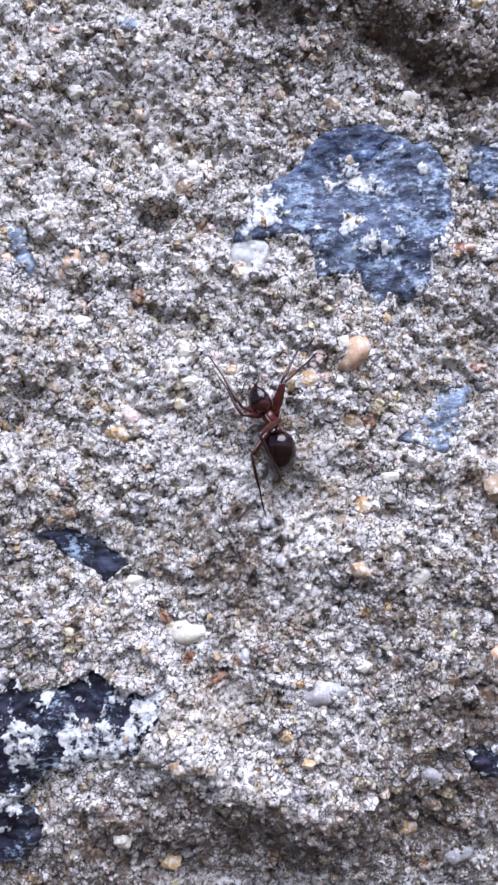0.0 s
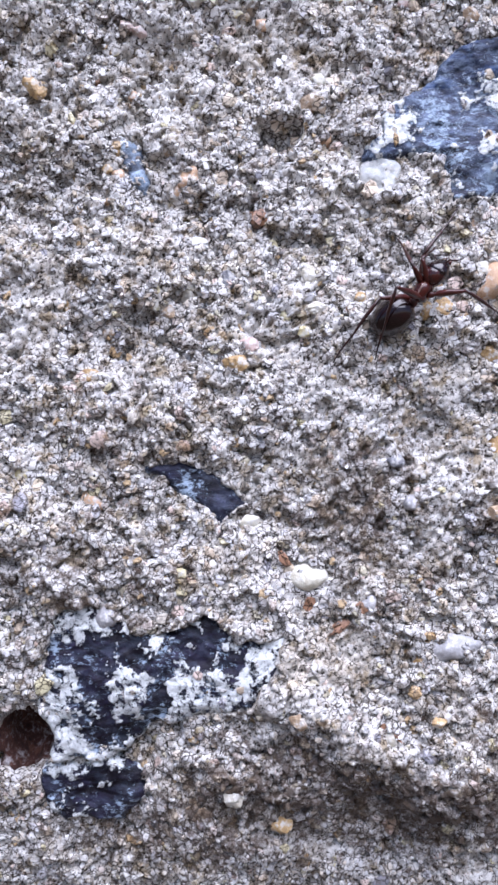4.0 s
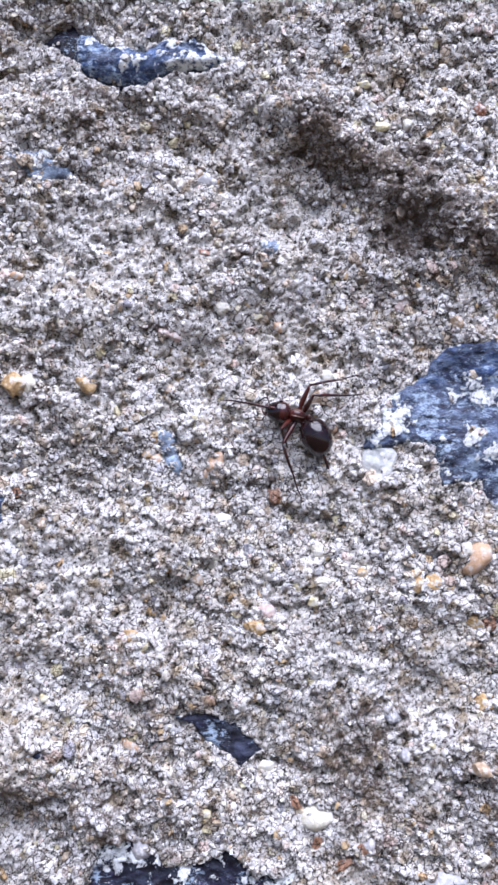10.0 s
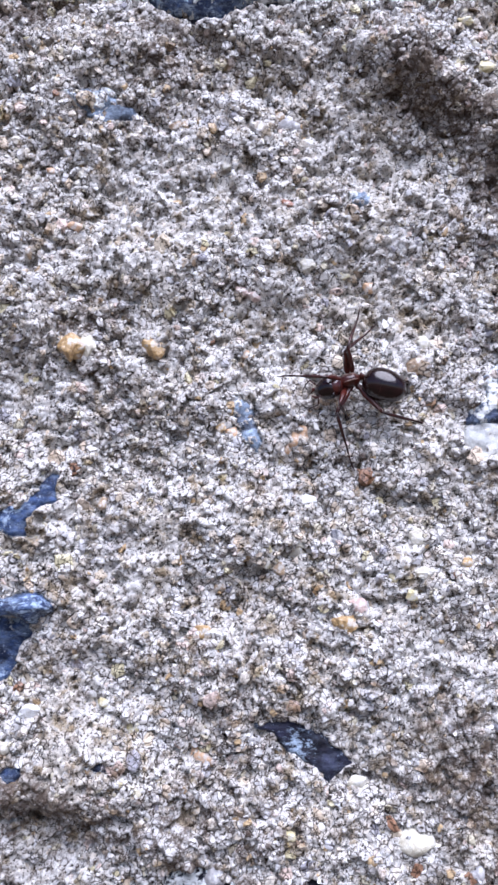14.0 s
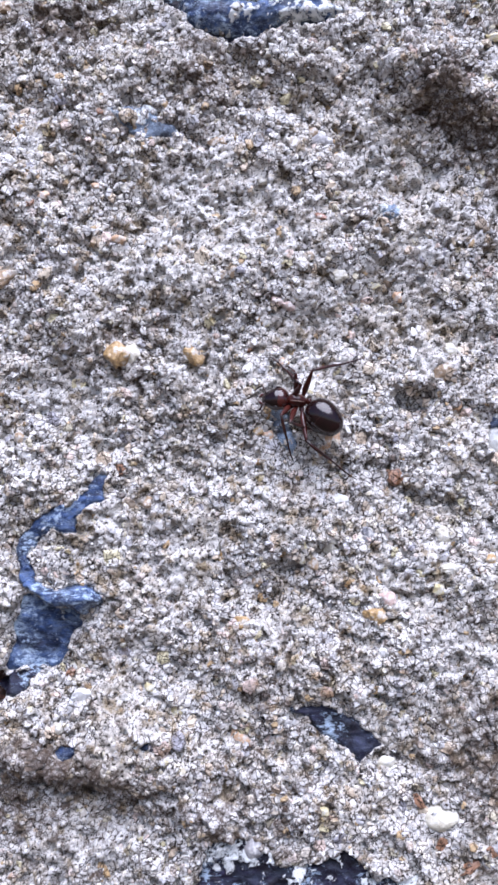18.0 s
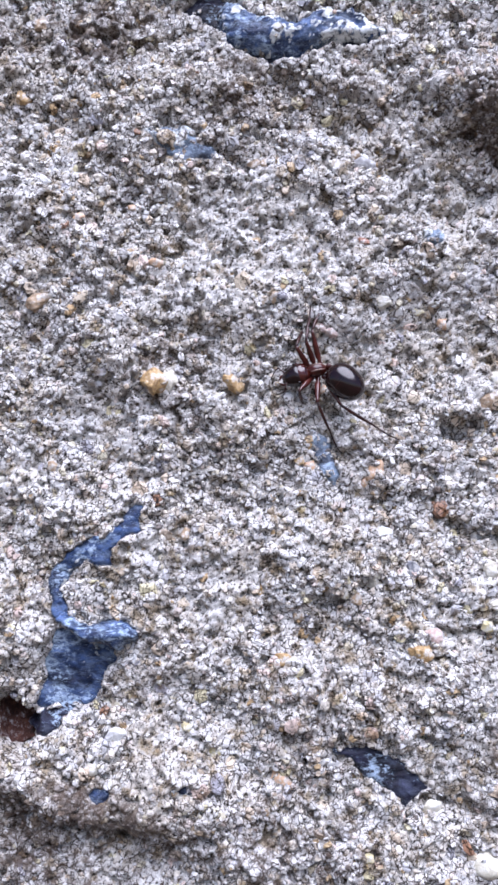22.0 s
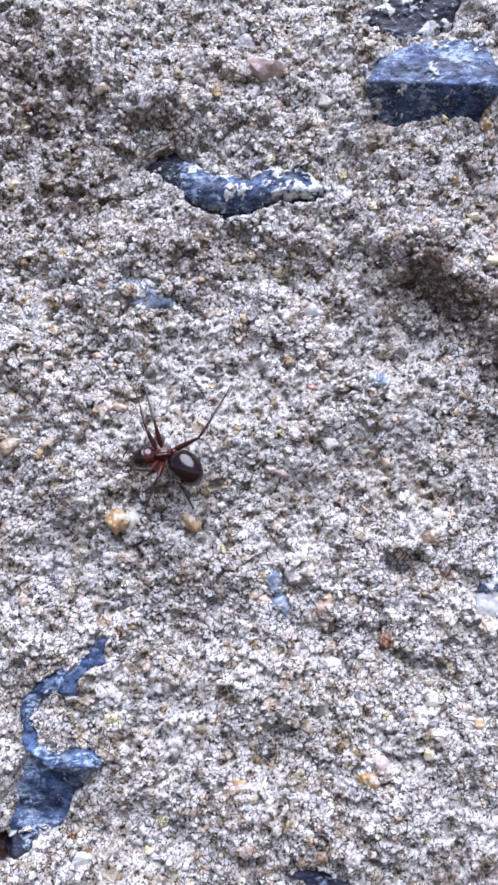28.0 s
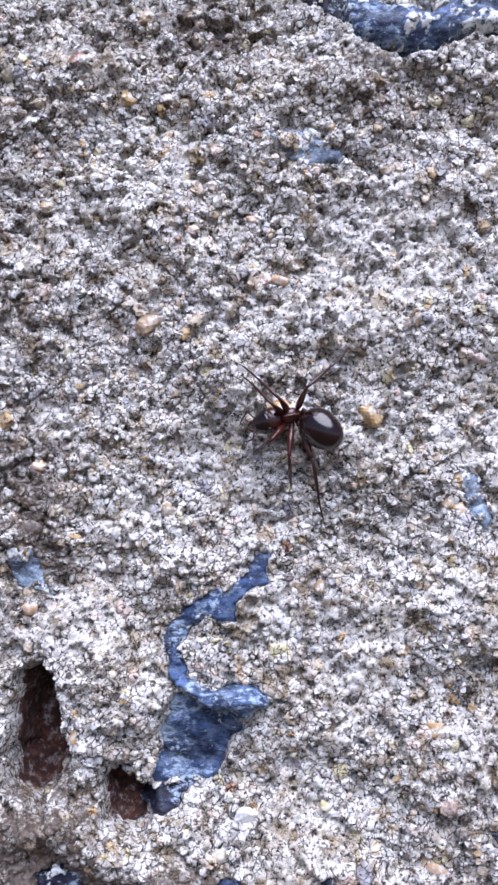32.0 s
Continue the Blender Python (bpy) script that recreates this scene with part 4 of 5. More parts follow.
        r *= 1 + blunt * math.cos(a)
        st.append((x0 + (x1 - x0) * (0.5 - 0.5 * math.cos(a)), 0, z, max(width * r, 0.01), max(height * r, 0.01)))
    return st


BODY = 1.95   # height of the body's axis over the wall, mm
LEG_ROOT = {"front": (1.45, 0.34, -0.30), "middle": (1.0, 0.38, -0.34), "hind": (0.55, 0.34, -0.32)}
THIGH = {"front": 2.5, "middle": 2.9, "hind": 3.4}
SHIN = {"front": 4.8, "middle": 5.6, "hind": 6.1}
ANT_LEGS, ANT_SHINS = {}, {}


def build_ant():
    ant = new("ant")
    ant.scale = (1.14, 1.14, 1.14)
    tagged(ant, "red-brown and black ant with a glossy gaster walking on the concrete", "ant")
    # gaster with its shell plates
    gaster = part("gaster", lofted(bmesh.new(), egg(-4.0, -0.25, 1.46, 1.35, 0.05, -0.08), 28), BLACK, ant, "glossy black swollen gaster")
    ANT_LEGS["gaster", 0] = gaster
    for x, r in ((-1.15, 1.27), (-2.1, 1.455), (-3.0, 1.25)):
        bm = lofted(bmesh.new(), [(x - 0.05, 0, 0.05, r - 0.03, (r - 0.03) * 0.925), (x, 0, 0.05, r + 0.012, (r + 0.012) * 0.925), (x + 0.05, 0, 0.05, r - 0.03, (r - 0.03) * 0.925)], 28)
        part("gaster_plate_edge", bm, LEG, gaster, "thin dull edge of a shell plate")
    part("petiole", lofted(bmesh.new(), [(-0.5, 0, -0.15, 0.14, 0.12), (-0.3, 0, 0.0, 0.24, 0.24), (-0.08, 0, 0.15, 0.34, 0.44), (0.12, 0, 0.0, 0.24, 0.24), (0.35, 0, -0.1, 0.18, 0.16)], 14), BROWN, ant, "narrow red-brown waist node")
    thorax = part("thorax", lofted(bmesh.new(), [(0.10, 0, -0.1, 0.20, 0.20), (0.3, 0, 0.0, 0.42, 0.42), (0.6, 0, 0.10, 0.55, 0.55), (0.95, 0, 0.14, 0.58, 0.58), (1.3, 0, 0.14, 0.62, 0.58),
         (1.6, 0, 0.08, 0.52, 0.48), (1.8, 0, 0.0, 0.32, 0.32)], 20), BROWN, ant, "small red-brown thorax from which the legs spring")
    for s in (1, -1):
        part("shoulder_ridge", limb(bmesh.new(), [(0.35, 0.20 * s, 0.36, 0.05), (0.7, 0.30 * s, 0.60, 0.07), (1.2, 0.30 * s, 0.66, 0.07), (1.55, 0.22 * s, 0.50, 0.05)]), BAND, thorax, "paler ridge along the thorax")
    head = part("head", lofted(bmesh.new(), [(1.62, 0, -0.05, 0.26, 0.24), (1.75, 0, 0.0, 0.58, 0.52), (2.0, 0, 0.05, 0.88, 0.76), (2.35, 0, 0.06, 1.02, 0.86), (2.7, 0, 0.03, 1.05, 0.87), (3.1, 0, -0.03, 0.98, 0.80),
         (3.5, 0, -0.12, 0.82, 0.66), (3.85, 0, -0.18, 0.56, 0.45), (4.1, 0, -0.22, 0.28, 0.22)], 24), RUST, ant, "large smooth head, red-brown darkening to black in front")
    part("face", lofted(bmesh.new(), [(2.66, 0, 0.03, 1.0, 0.82), (2.72, 0, 0.03, 1.07, 0.89), (3.1, 0, -0.03, 1.005, 0.825), (3.5, 0, -0.12, 0.845, 0.685), (3.85, 0, -0.18, 0.585, 0.475), (4.13, 0, -0.22, 0.30, 0.24)], 24), BLACK, head, "glossy black front of the head")
    for s in (1, -1):
        part("eye", ball(2.8, 0.94 * s, 0.36, 0.2, 0.13, 0.18), BLACK, head, "glossy black eye")
        part("mandible", limb(bmesh.new(), [(3.85, 0.40 * s, -0.25, 0.16), (4.18, 0.42 * s, -0.3, 0.13), (4.42, 0.16 * s, -0.36, 0.05)]), BROWN, head, "red-brown jaw")
        feeler = part("antenna", limb(bmesh.new(), [(0, 0, 0, 0.06), (0.3, 0.4 * s, 0.1, 0.065), (0.45, 0.8 * s, -0.1, 0.07)]), LEG, ant, "thin elbowed feeler folded by the head")
        part("antenna_tip", limb(bmesh.new(), [(0.45, 0.8 * s, -0.1, 0.06), (0.8, 0.75 * s, -0.45, 0.055), (1.15, 0.55 * s, -0.85, 0.05), (1.35, 0.3 * s, -1.1, 0.03)]), LEG, feeler)
        feeler.matrix_basis = pose(3.75 * MM, 0.40 * s * MM, 0.1 * MM)
        for pos, (x, y, z) in LEG_ROOT.items():
            a, c = THIGH[pos], SHIN[pos]
            leg = part("leg", limb(bmesh.new(), [(-0.1, 0, 0, 0.22), (0.35, 0, 0, 0.26), (0.55, 0, 0, 0.16), (0.35 * a, 0, 0.03, 0.28), (0.6 * a, 0, 0.03, 0.25), (0.9 * a, 0, 0, 0.15), (a, 0, 0, 0.13)], 10), BROWN, ant, "red-brown thigh of a long jointed leg")
            shin = part("shin", limb(bmesh.new(), [(-0.05, 0, 0, 0.10), (0.15 * c, 0, 0.05, 0.15), (0.35 * c, 0, 0.06, 0.14), (0.50 * c, 0, 0.02, 0.10), (0.56 * c, 0, 0, 0.075), (0.7 * c, 0, 0.06, 0.08), (0.85 * c, 0.05, 0.1, 0.07), (c, 0.15, 0.05, 0.04)]), LEG, leg, "thin dark shin and foot")
            ANT_LEGS[pos, s], ANT_SHINS[pos, s] = leg, shin
    return ant


ANT = build_ant()


def on_wall(x, z, heading, roll=0):
    """The ant's pose at a place of the wall (mm), heading in degrees from +x towards +z."""
    rx = x + np.array([0, 2.2, -2.2, 0, 0])
    rz = z + np.array([0, 0, 0, 2.2, -2.2])
    h = float(np.mean(surface(rx, rz))) + 0.25
    turn = Matrix(((1, 0, 0), (0, 0, -1), (0, 1, 0))).to_4x4()
    return Matrix.Translation((x * MM, -(h + BODY) * MM, z * MM)) @ turn @ pose(0, 0, 0, roll, 0, heading)


def joint(side, pos, rx, ry, rz):
    x, y, z = LEG_ROOT[pos]
    return pose(x * MM, y * side * MM, z * MM, rx, ry, rz)


def knee(pos, bend):
    return pose(THIGH[pos] * MM, 0, 0, 0, bend, 0)


def tail(swing):
    return pose(0, 0, 0, 0, 0, swing)


def motions():
    walk(ANT, [
        (0, on_wall(24.75, -18.80, 121.7, -48)),
        (0.5, on_wall(24.95, -17.14, 126.7, -48)),
        (1, on_wall(24.52, -16.67, 131.8, -48)),
        (1.5, on_wall(25.14, -16.26, 110.8, -48)),
        (2, on_wall(27.25, -16.06, 89.8, -48)),
        (2.5, on_wall(27.46, -16.20, 73.5, -48)),
        (3, on_wall(27.42, -15.38, 57.1, -48)),
        (3.5, on_wall(26.24, -15.21, 55.4, -48)),
        (5.5, on_wall(23.32, -6.24, 48.7, -43)),
        (6, on_wall(22.91, -4.95, 47.0, -42)),
        (6.5, on_wall(22.56, -2.55, 69.1, -40)),
        (7, on_wall(21.82, -0.34, 91.2, -38)),
        (7.5, on_wall(20.46, 1.39, 101.9, -36)),
        (8, on_wall(18.38, 2.59, 112.6, -24)),
        (8.5, on_wall(16.87, 2.89, 134.7, -12)),
        (9, on_wall(16.49, 3.77, 156.7, 0)),
        (9.5, on_wall(15.81, 4.09, 162.0, 5)),
        (10, on_wall(14.86, 3.96, 167.4, 10)),
        (10.5, on_wall(12.89, 3.91, 178.2, 11)),
        (11, on_wall(11.04, 3.61, 189.1, 13)),
        (11.5, on_wall(10.50, 4.96, 191.7, 14)),
        (12, on_wall(9.85, 5.40, 194.4, 15)),
        (12.5, on_wall(9.38, 6.10, 192.3, 17)),
        (13, on_wall(9.42, 6.08, 190.3, 18)),
        (13.5, on_wall(10.66, 5.03, 194.0, 18)),
        (15.5, on_wall(9.38, 4.91, 208.6, 16)),
        (16, on_wall(8.58, 4.38, 212.2, 16)),
        (16.5, on_wall(7.85, 3.19, 207.8, 16)),
        (17, on_wall(6.44, 2.92, 203.5, 16)),
        (17.5, on_wall(4.28, 2.71, 189.4, 15)),
        (18, on_wall(2.08, 2.96, 175.3, 15)),
        (18.5, on_wall(1.20, 3.64, 186.9, 15)),
        (19, on_wall(1.20, 4.80, 198.4, 15)),
        (19.5, on_wall(1.11, 5.37, 202.8, 16)),
        (20, on_wall(1.03, 6.37, 207.2, 16)),
        (20.5, on_wall(0.72, 7.15, 206.5, 16)),
        (21, on_wall(-0.03, 7.75, 205.8, 16)),
        (21.5, on_wall(-0.62, 8.47, 200.5, 16)),
        (22, on_wall(-0.33, 9.43, 195.2, 17)),
        (22.5, on_wall(-0.59, 11.01, 195.9, 17)),
        (23, on_wall(-0.58, 12.25, 196.7, 17)),
        (23.5, on_wall(-1.23, 13.33, 197.5, 17)),
        (24, on_wall(-1.28, 13.74, 198.3, 18)),
        (24.5, on_wall(-1.65, 13.97, 207.8, 18)),
        (25, on_wall(-1.97, 14.36, 217.3, 18)),
        (25.5, on_wall(-3.07, 14.50, 212.5, 18)),
        (27.5, on_wall(-9.36, 15.73, 193.0, 19)),
        (28, on_wall(-11.62, 15.33, 188.2, 20)),
        (28.5, on_wall(-13.14, 12.62, 180.5, 20)),
        (29, on_wall(-13.89, 10.88, 172.8, 20)),
        (29.5, on_wall(-14.28, 9.06, 161.2, 21)),
        (30, on_wall(-14.38, 8.54, 149.5, 21)),
        (30.5, on_wall(-14.54, 8.89, 168.1, 21)),
        (31, on_wall(-14.57, 7.91, 186.6, 21)),
        (31.5, on_wall(-15.09, 8.03, 190.1, 22)),
        (32, on_wall(-16.08, 7.90, 193.5, 22)),
    ])
    walk(ANT_LEGS["gaster", 0], [
        (0, tail(-37)), (0.5, tail(-34)), (1, tail(-32)), (1.5, tail(-35)), (2, tail(-38)), (2.5, tail(-31)),
        (3, tail(-24)), (3.5, tail(-28)), (5.5, tail(-42)), (6, tail(-46)), (6.5, tail(-50)), (7, tail(-55)),
        (7.5, tail(-44)), (8, tail(-33)), (8.5, tail(-44)), (9, tail(-55)), (9.5, tail(-55)), (10, tail(-55)),
        (10.5, tail(-51)), (11, tail(-48)), (11.5, tail(-51)), (12, tail(-55)), (12.5, tail(-53)), (13, tail(-51)),
        (13.5, tail(-47)), (15.5, tail(-32)), (16, tail(-28)), (16.5, tail(-33)), (17, tail(-38)), (17.5, tail(-40)),
        (18, tail(-42)), (18.5, tail(-44)), (19, tail(-47)), (19.5, tail(-55)), (20, tail(-62)), (20.5, tail(-62)),
        (21, tail(-62)), (21.5, tail(-61)), (22, tail(-60)), (22.5, tail(-61)), (23, tail(-61)), (23.5, tail(-58)),
        (24, tail(-55)), (24.5, tail(-46)), (25, tail(-37)), (25.5, tail(-41)), (27.5, tail(-56)), (28, tail(-59)),
        (28.5, tail(-54)), (29, tail(-48)), (29.5, tail(-41)), (30, tail(-35)), (30.5, tail(-45)), (31, tail(-56)),
        (31.5, tail(-58)), (32, tail(-60)),
    ])
    walk(ANT_LEGS["front", 1], [
        (0, joint(1, "front", -2, -62, 18)), (0.5, joint(1, "front", 15, -66, 2)), (1, joint(1, "front", 34, -69, 12)), (1.5, joint(1, "front", 29, -72, -8)), (2, joint(1, "front", 26, -75, -2)),
        (2.5, joint(1, "front", 38, -77, -23)), (3, joint(1, "front", 52, -79, -5)), (3.5, joint(1, "front", 70, -80, -45)), (4, joint(1, "front", 91, -81, -33)), (4.5, joint(1, "front", 112, -81, -77)),
        (5, joint(1, "front", 133, -80, -65)), (5.5, joint(1, "front", 150, -79, -105)), (6, joint(1, "front", 164, -77, -101)), (6.5, joint(1, "front", 163, -82, -116)), (7, joint(1, "front", 170, -88, -112)),
        (7.5, joint(1, "front", -28, -66, 65)), (8, joint(1, "front", -44, -40, 79)), (8.5, joint(1, "front", -20, -54, 37)), (9, joint(1, "front", 0, -57, 11)), (9.5, joint(1, "front", -3, -53, 29)),
        (10, joint(1, "front", 25, -42, 66)), (10.5, joint(1, "front", 21, -35, 37)), (11, joint(1, "front", 15, -27, 37)), (11.5, joint(1, "front", 19, -24, 25)), (12, joint(1, "front", 21, -20, 40)),
        (12.5, joint(1, "front", 15, -23, 28)), (13, joint(1, "front", 9, -26, 45)), (13.5, joint(1, "front", 10, -27, 30)), (14, joint(1, "front", 11, -28, 57)), (14.5, joint(1, "front", 12, -29, 29)),
        (15, joint(1, "front", 13, -30, 56)), (15.5, joint(1, "front", 14, -31, 27)), (16, joint(1, "front", 15, -32, 40)), (16.5, joint(1, "front", 17, -27, 25)), (17, joint(1, "front", 18, -22, 38)),
        (17.5, joint(1, "front", 31, -33, 36)), (18, joint(1, "front", 31, -41, 65)), (18.5, joint(1, "front", 9, -35, 40)), (19, joint(1, "front", -16, -28, 44)), (19.5, joint(1, "front", -23, -29, 29)),
        (20, joint(1, "front", -30, -29, 42)), (20.5, joint(1, "front", -13, -28, 28)), (21, joint(1, "front", 6, -27, 43)), (21.5, joint(1, "front", 5, -27, 29)), (22, joint(1, "front", 4, -26, 44)),
        (22.5, joint(1, "front", 2, -23, 26)), (23, joint(1, "front", 0, -19, 36)), (23.5, joint(1, "front", -7, -25, 25)), (24, joint(1, "front", -15, -30, 42)), (24.5, joint(1, "front", -10, -26, 27)),
        (25, joint(1, "front", -5, -23, 39)), (25.5, joint(1, "front", -13, -26, 29)), (26, joint(1, "front", -22, -30, 62)), (26.5, joint(1, "front", -31, -33, 39)), (27, joint(1, "front", -42, -36, 73)),
        (27.5, joint(1, "front", -52, -38, 51)), (28, joint(1, "front", -64, -41, 71)), (28.5, joint(1, "front", -50, -39, 49)), (29, joint(1, "front", -38, -38, 55)), (29.5, joint(1, "front", -26, -40, 37)),
        (30, joint(1, "front", -13, -42, 46)), (30.5, joint(1, "front", -15, -36, 30)), (31, joint(1, "front", -18, -30, 43)), (31.5, joint(1, "front", -25, -26, 32)), (32, joint(1, "front", -31, -23, 50)),
    ])
    walk(ANT_SHINS["front", 1], [
        (0, knee("front", 82)), (0.5, knee("front", 83)), (1, knee("front", 84)), (1.5, knee("front", 89)), (2, knee("front", 93)),
        (2.5, knee("front", 94)), (3, knee("front", 95)), (3.5, knee("front", 96)), (4, knee("front", 96)), (4.5, knee("front", 97)),
        (5, knee("front", 97)), (5.5, knee("front", 98)), (6, knee("front", 98)), (6.5, knee("front", 94)), (7, knee("front", 91)),
        (7.5, knee("front", 65)), (8, knee("front", 44)), (8.5, knee("front", 71)), (9, knee("front", 91)), (9.5, knee("front", 118)),
        (10, knee("front", 123)), (10.5, knee("front", 122)), (11, knee("front", 116)), (11.5, knee("front", 113)), (12, knee("front", 110)),
        (12.5, knee("front", 118)), (13, knee("front", 126)), (13.5, knee("front", 126)), (14, knee("front", 127)), (14.5, knee("front", 127)),
        (15, knee("front", 127)), (15.5, knee("front", 128)), (16, knee("front", 128)), (16.5, knee("front", 125)), (17, knee("front", 122)),
        (17.5, knee("front", 114)), (18, knee("front", 99)), (18.5, knee("front", 105)), (19, knee("front", 99)), (19.5, knee("front", 94)),
        (20, knee("front", 88)), (20.5, knee("front", 103)), (21, knee("front", 117)), (21.5, knee("front", 118)), (22, knee("front", 119)),
        (22.5, knee("front", 112)), (23, knee("front", 104)), (23.5, knee("front", 109)), (24, knee("front", 114)), (24.5, knee("front", 104)),
        (25, knee("front", 95)), (25.5, knee("front", 99)), (26, knee("front", 104)), (26.5, knee("front", 109)), (27, knee("front", 115)),
        (27.5, knee("front", 120)), (28, knee("front", 125)), (28.5, knee("front", 113)), (29, knee("front", 101)), (29.5, knee("front", 107)),
        (30, knee("front", 113)), (30.5, knee("front", 116)), (31, knee("front", 119)), (31.5, knee("front", 115)), (32, knee("front", 111)),
    ])
    walk(ANT_LEGS["middle", 1], [
        (0, joint(1, "middle", 2, -39, 7)), (0.5, joint(1, "middle", 2, -39, 35)), (1, joint(1, "middle", 2, -39, 7)), (1.5, joint(1, "middle", 2, -39, 35)), (2, joint(1, "middle", 2, -39, 7)),
        (2.5, joint(1, "middle", 2, -39, 35)), (3, joint(1, "middle", 2, -39, 7)), (3.5, joint(1, "middle", 2, -39, 35)), (4, joint(1, "middle", 2, -39, 7)), (4.5, joint(1, "middle", 2, -39, 35)),
        (5, joint(1, "middle", 2, -39, 7)), (5.5, joint(1, "middle", 2, -39, 35)), (6, joint(1, "middle", 2, -39, 21)), (6.5, joint(1, "middle", 2, -38, 46)), (7, joint(1, "middle", 6, -36, 31)),
        (7.5, joint(1, "middle", 17, -32, 72)), (8, joint(1, "middle", 31, -27, 56)), (8.5, joint(1, "middle", 43, -21, 94)), (9, joint(1, "middle", 52, -16, 88)), (9.5, joint(1, "middle", 53, -14, 95)),
        (10, joint(1, "middle", 53, -11, 74)), (10.5, joint(1, "middle", 40, -16, 81)), (11, joint(1, "middle", 28, -20, 60)), (11.5, joint(1, "middle", 29, -17, 74)), (12, joint(1, "middle", 30, -14, 61)),
        (12.5, joint(1, "middle", 34, -7, 75)), (13, joint(1, "middle", 39, -0, 62)), (13.5, joint(1, "middle", 36, -3, 75)), (14, joint(1, "middle", 33, -6, 46)), (14.5, joint(1, "middle", 31, -8, 73)),
        (15, joint(1, "middle", 29, -11, 45)), (15.5, joint(1, "middle", 26, -14, 72)), (16, joint(1, "middle", 24, -16, 57)), (16.5, joint(1, "middle", 28, -17, 69)), (17, joint(1, "middle", 32, -18, 54)),
        (17.5, joint(1, "middle", 33, -28, 80)), (18, joint(1, "middle", 51, -37, 80)), (18.5, joint(1, "middle", 31, -28, 87)), (19, joint(1, "middle", 23, -20, 67)), (19.5, joint(1, "middle", 23, -18, 80)),
        (20, joint(1, "middle", 22, -15, 65)), (20.5, joint(1, "middle", 27, -12, 85)), (21, joint(1, "middle", 32, -8, 76)), (21.5, joint(1, "middle", 27, -10, 89)), (22, joint(1, "middle", 22, -11, 74)),
        (22.5, joint(1, "middle", 23, -5, 87)), (23, joint(1, "middle", 24, 0, 72)), (23.5, joint(1, "middle", 24, 1, 90)), (24, joint(1, "middle", 24, 1, 80)), (24.5, joint(1, "middle", 11, 1, 87)),
        (25, joint(1, "middle", -2, 0, 67)), (25.5, joint(1, "middle", -5, -5, 82)), (26, joint(1, "middle", -9, -10, 56)), (26.5, joint(1, "middle", -12, -15, 86)), (27, joint(1, "middle", -15, -20, 61)),
        (27.5, joint(1, "middle", -19, -24, 91)), (28, joint(1, "middle", -23, -29, 79)), (28.5, joint(1, "middle", -18, -13, 97)), (29, joint(1, "middle", -15, 3, 86)), (29.5, joint(1, "middle", -11, -24, 108)),
        (30, joint(1, "middle", -4, -50, 105)), (30.5, joint(1, "middle", -5, -37, 105)), (31, joint(1, "middle", -2, -22, 81)), (31.5, joint(1, "middle", -1, -9, 90)), (32, joint(1, "middle", -0, 5, 73)),
    ])
    walk(ANT_SHINS["middle", 1], [
        (0, knee("middle", 51)), (0.5, knee("middle", 51)), (1, knee("middle", 51)), (1.5, knee("middle", 51)), (2, knee("middle", 51)),
        (2.5, knee("middle", 51)), (3, knee("middle", 51)), (3.5, knee("middle", 51)), (4, knee("middle", 51)), (4.5, knee("middle", 51)),
        (5, knee("middle", 51)), (5.5, knee("middle", 51)), (6, knee("middle", 51)), (6.5, knee("middle", 53)), (7, knee("middle", 54)),
        (7.5, knee("middle", 53)), (8, knee("middle", 52)), (8.5, knee("middle", 49)), (9, knee("middle", 47)), (9.5, knee("middle", 54)),
        (10, knee("middle", 60)), (10.5, knee("middle", 65)), (11, knee("middle", 71)), (11.5, knee("middle", 71)), (12, knee("middle", 71)),
        (12.5, knee("middle", 66)), (13, knee("middle", 61)), (13.5, knee("middle", 63)), (14, knee("middle", 66)), (14.5, knee("middle", 68)),
        (15, knee("middle", 70)), (15.5, knee("middle", 73)), (16, knee("middle", 75)), (16.5, knee("middle", 76)), (17, knee("middle", 78)),
        (17.5, knee("middle", 108)), (18, knee("middle", 131)), (18.5, knee("middle", 108)), (19, knee("middle", 79)), (19.5, knee("middle", 74)),
        (20, knee("middle", 70)), (20.5, knee("middle", 67)), (21, knee("middle", 64)), (21.5, knee("middle", 65)), (22, knee("middle", 67)),
        (22.5, knee("middle", 60)), (23, knee("middle", 54)), (23.5, knee("middle", 54)), (24, knee("middle", 53)), (24.5, knee("middle", 60)),
        (25, knee("middle", 66)), (25.5, knee("middle", 71)), (26, knee("middle", 77)), (26.5, knee("middle", 82)), (27, knee("middle", 88)),
        (27.5, knee("middle", 94)), (28, knee("middle", 100)), (28.5, knee("middle", 80)), (29, knee("middle", 59)), (29.5, knee("middle", 104)),
        (30, knee("middle", 148)), (30.5, knee("middle", 126)), (31, knee("middle", 103)), (31.5, knee("middle", 84)), (32, knee("middle", 65)),
    ])
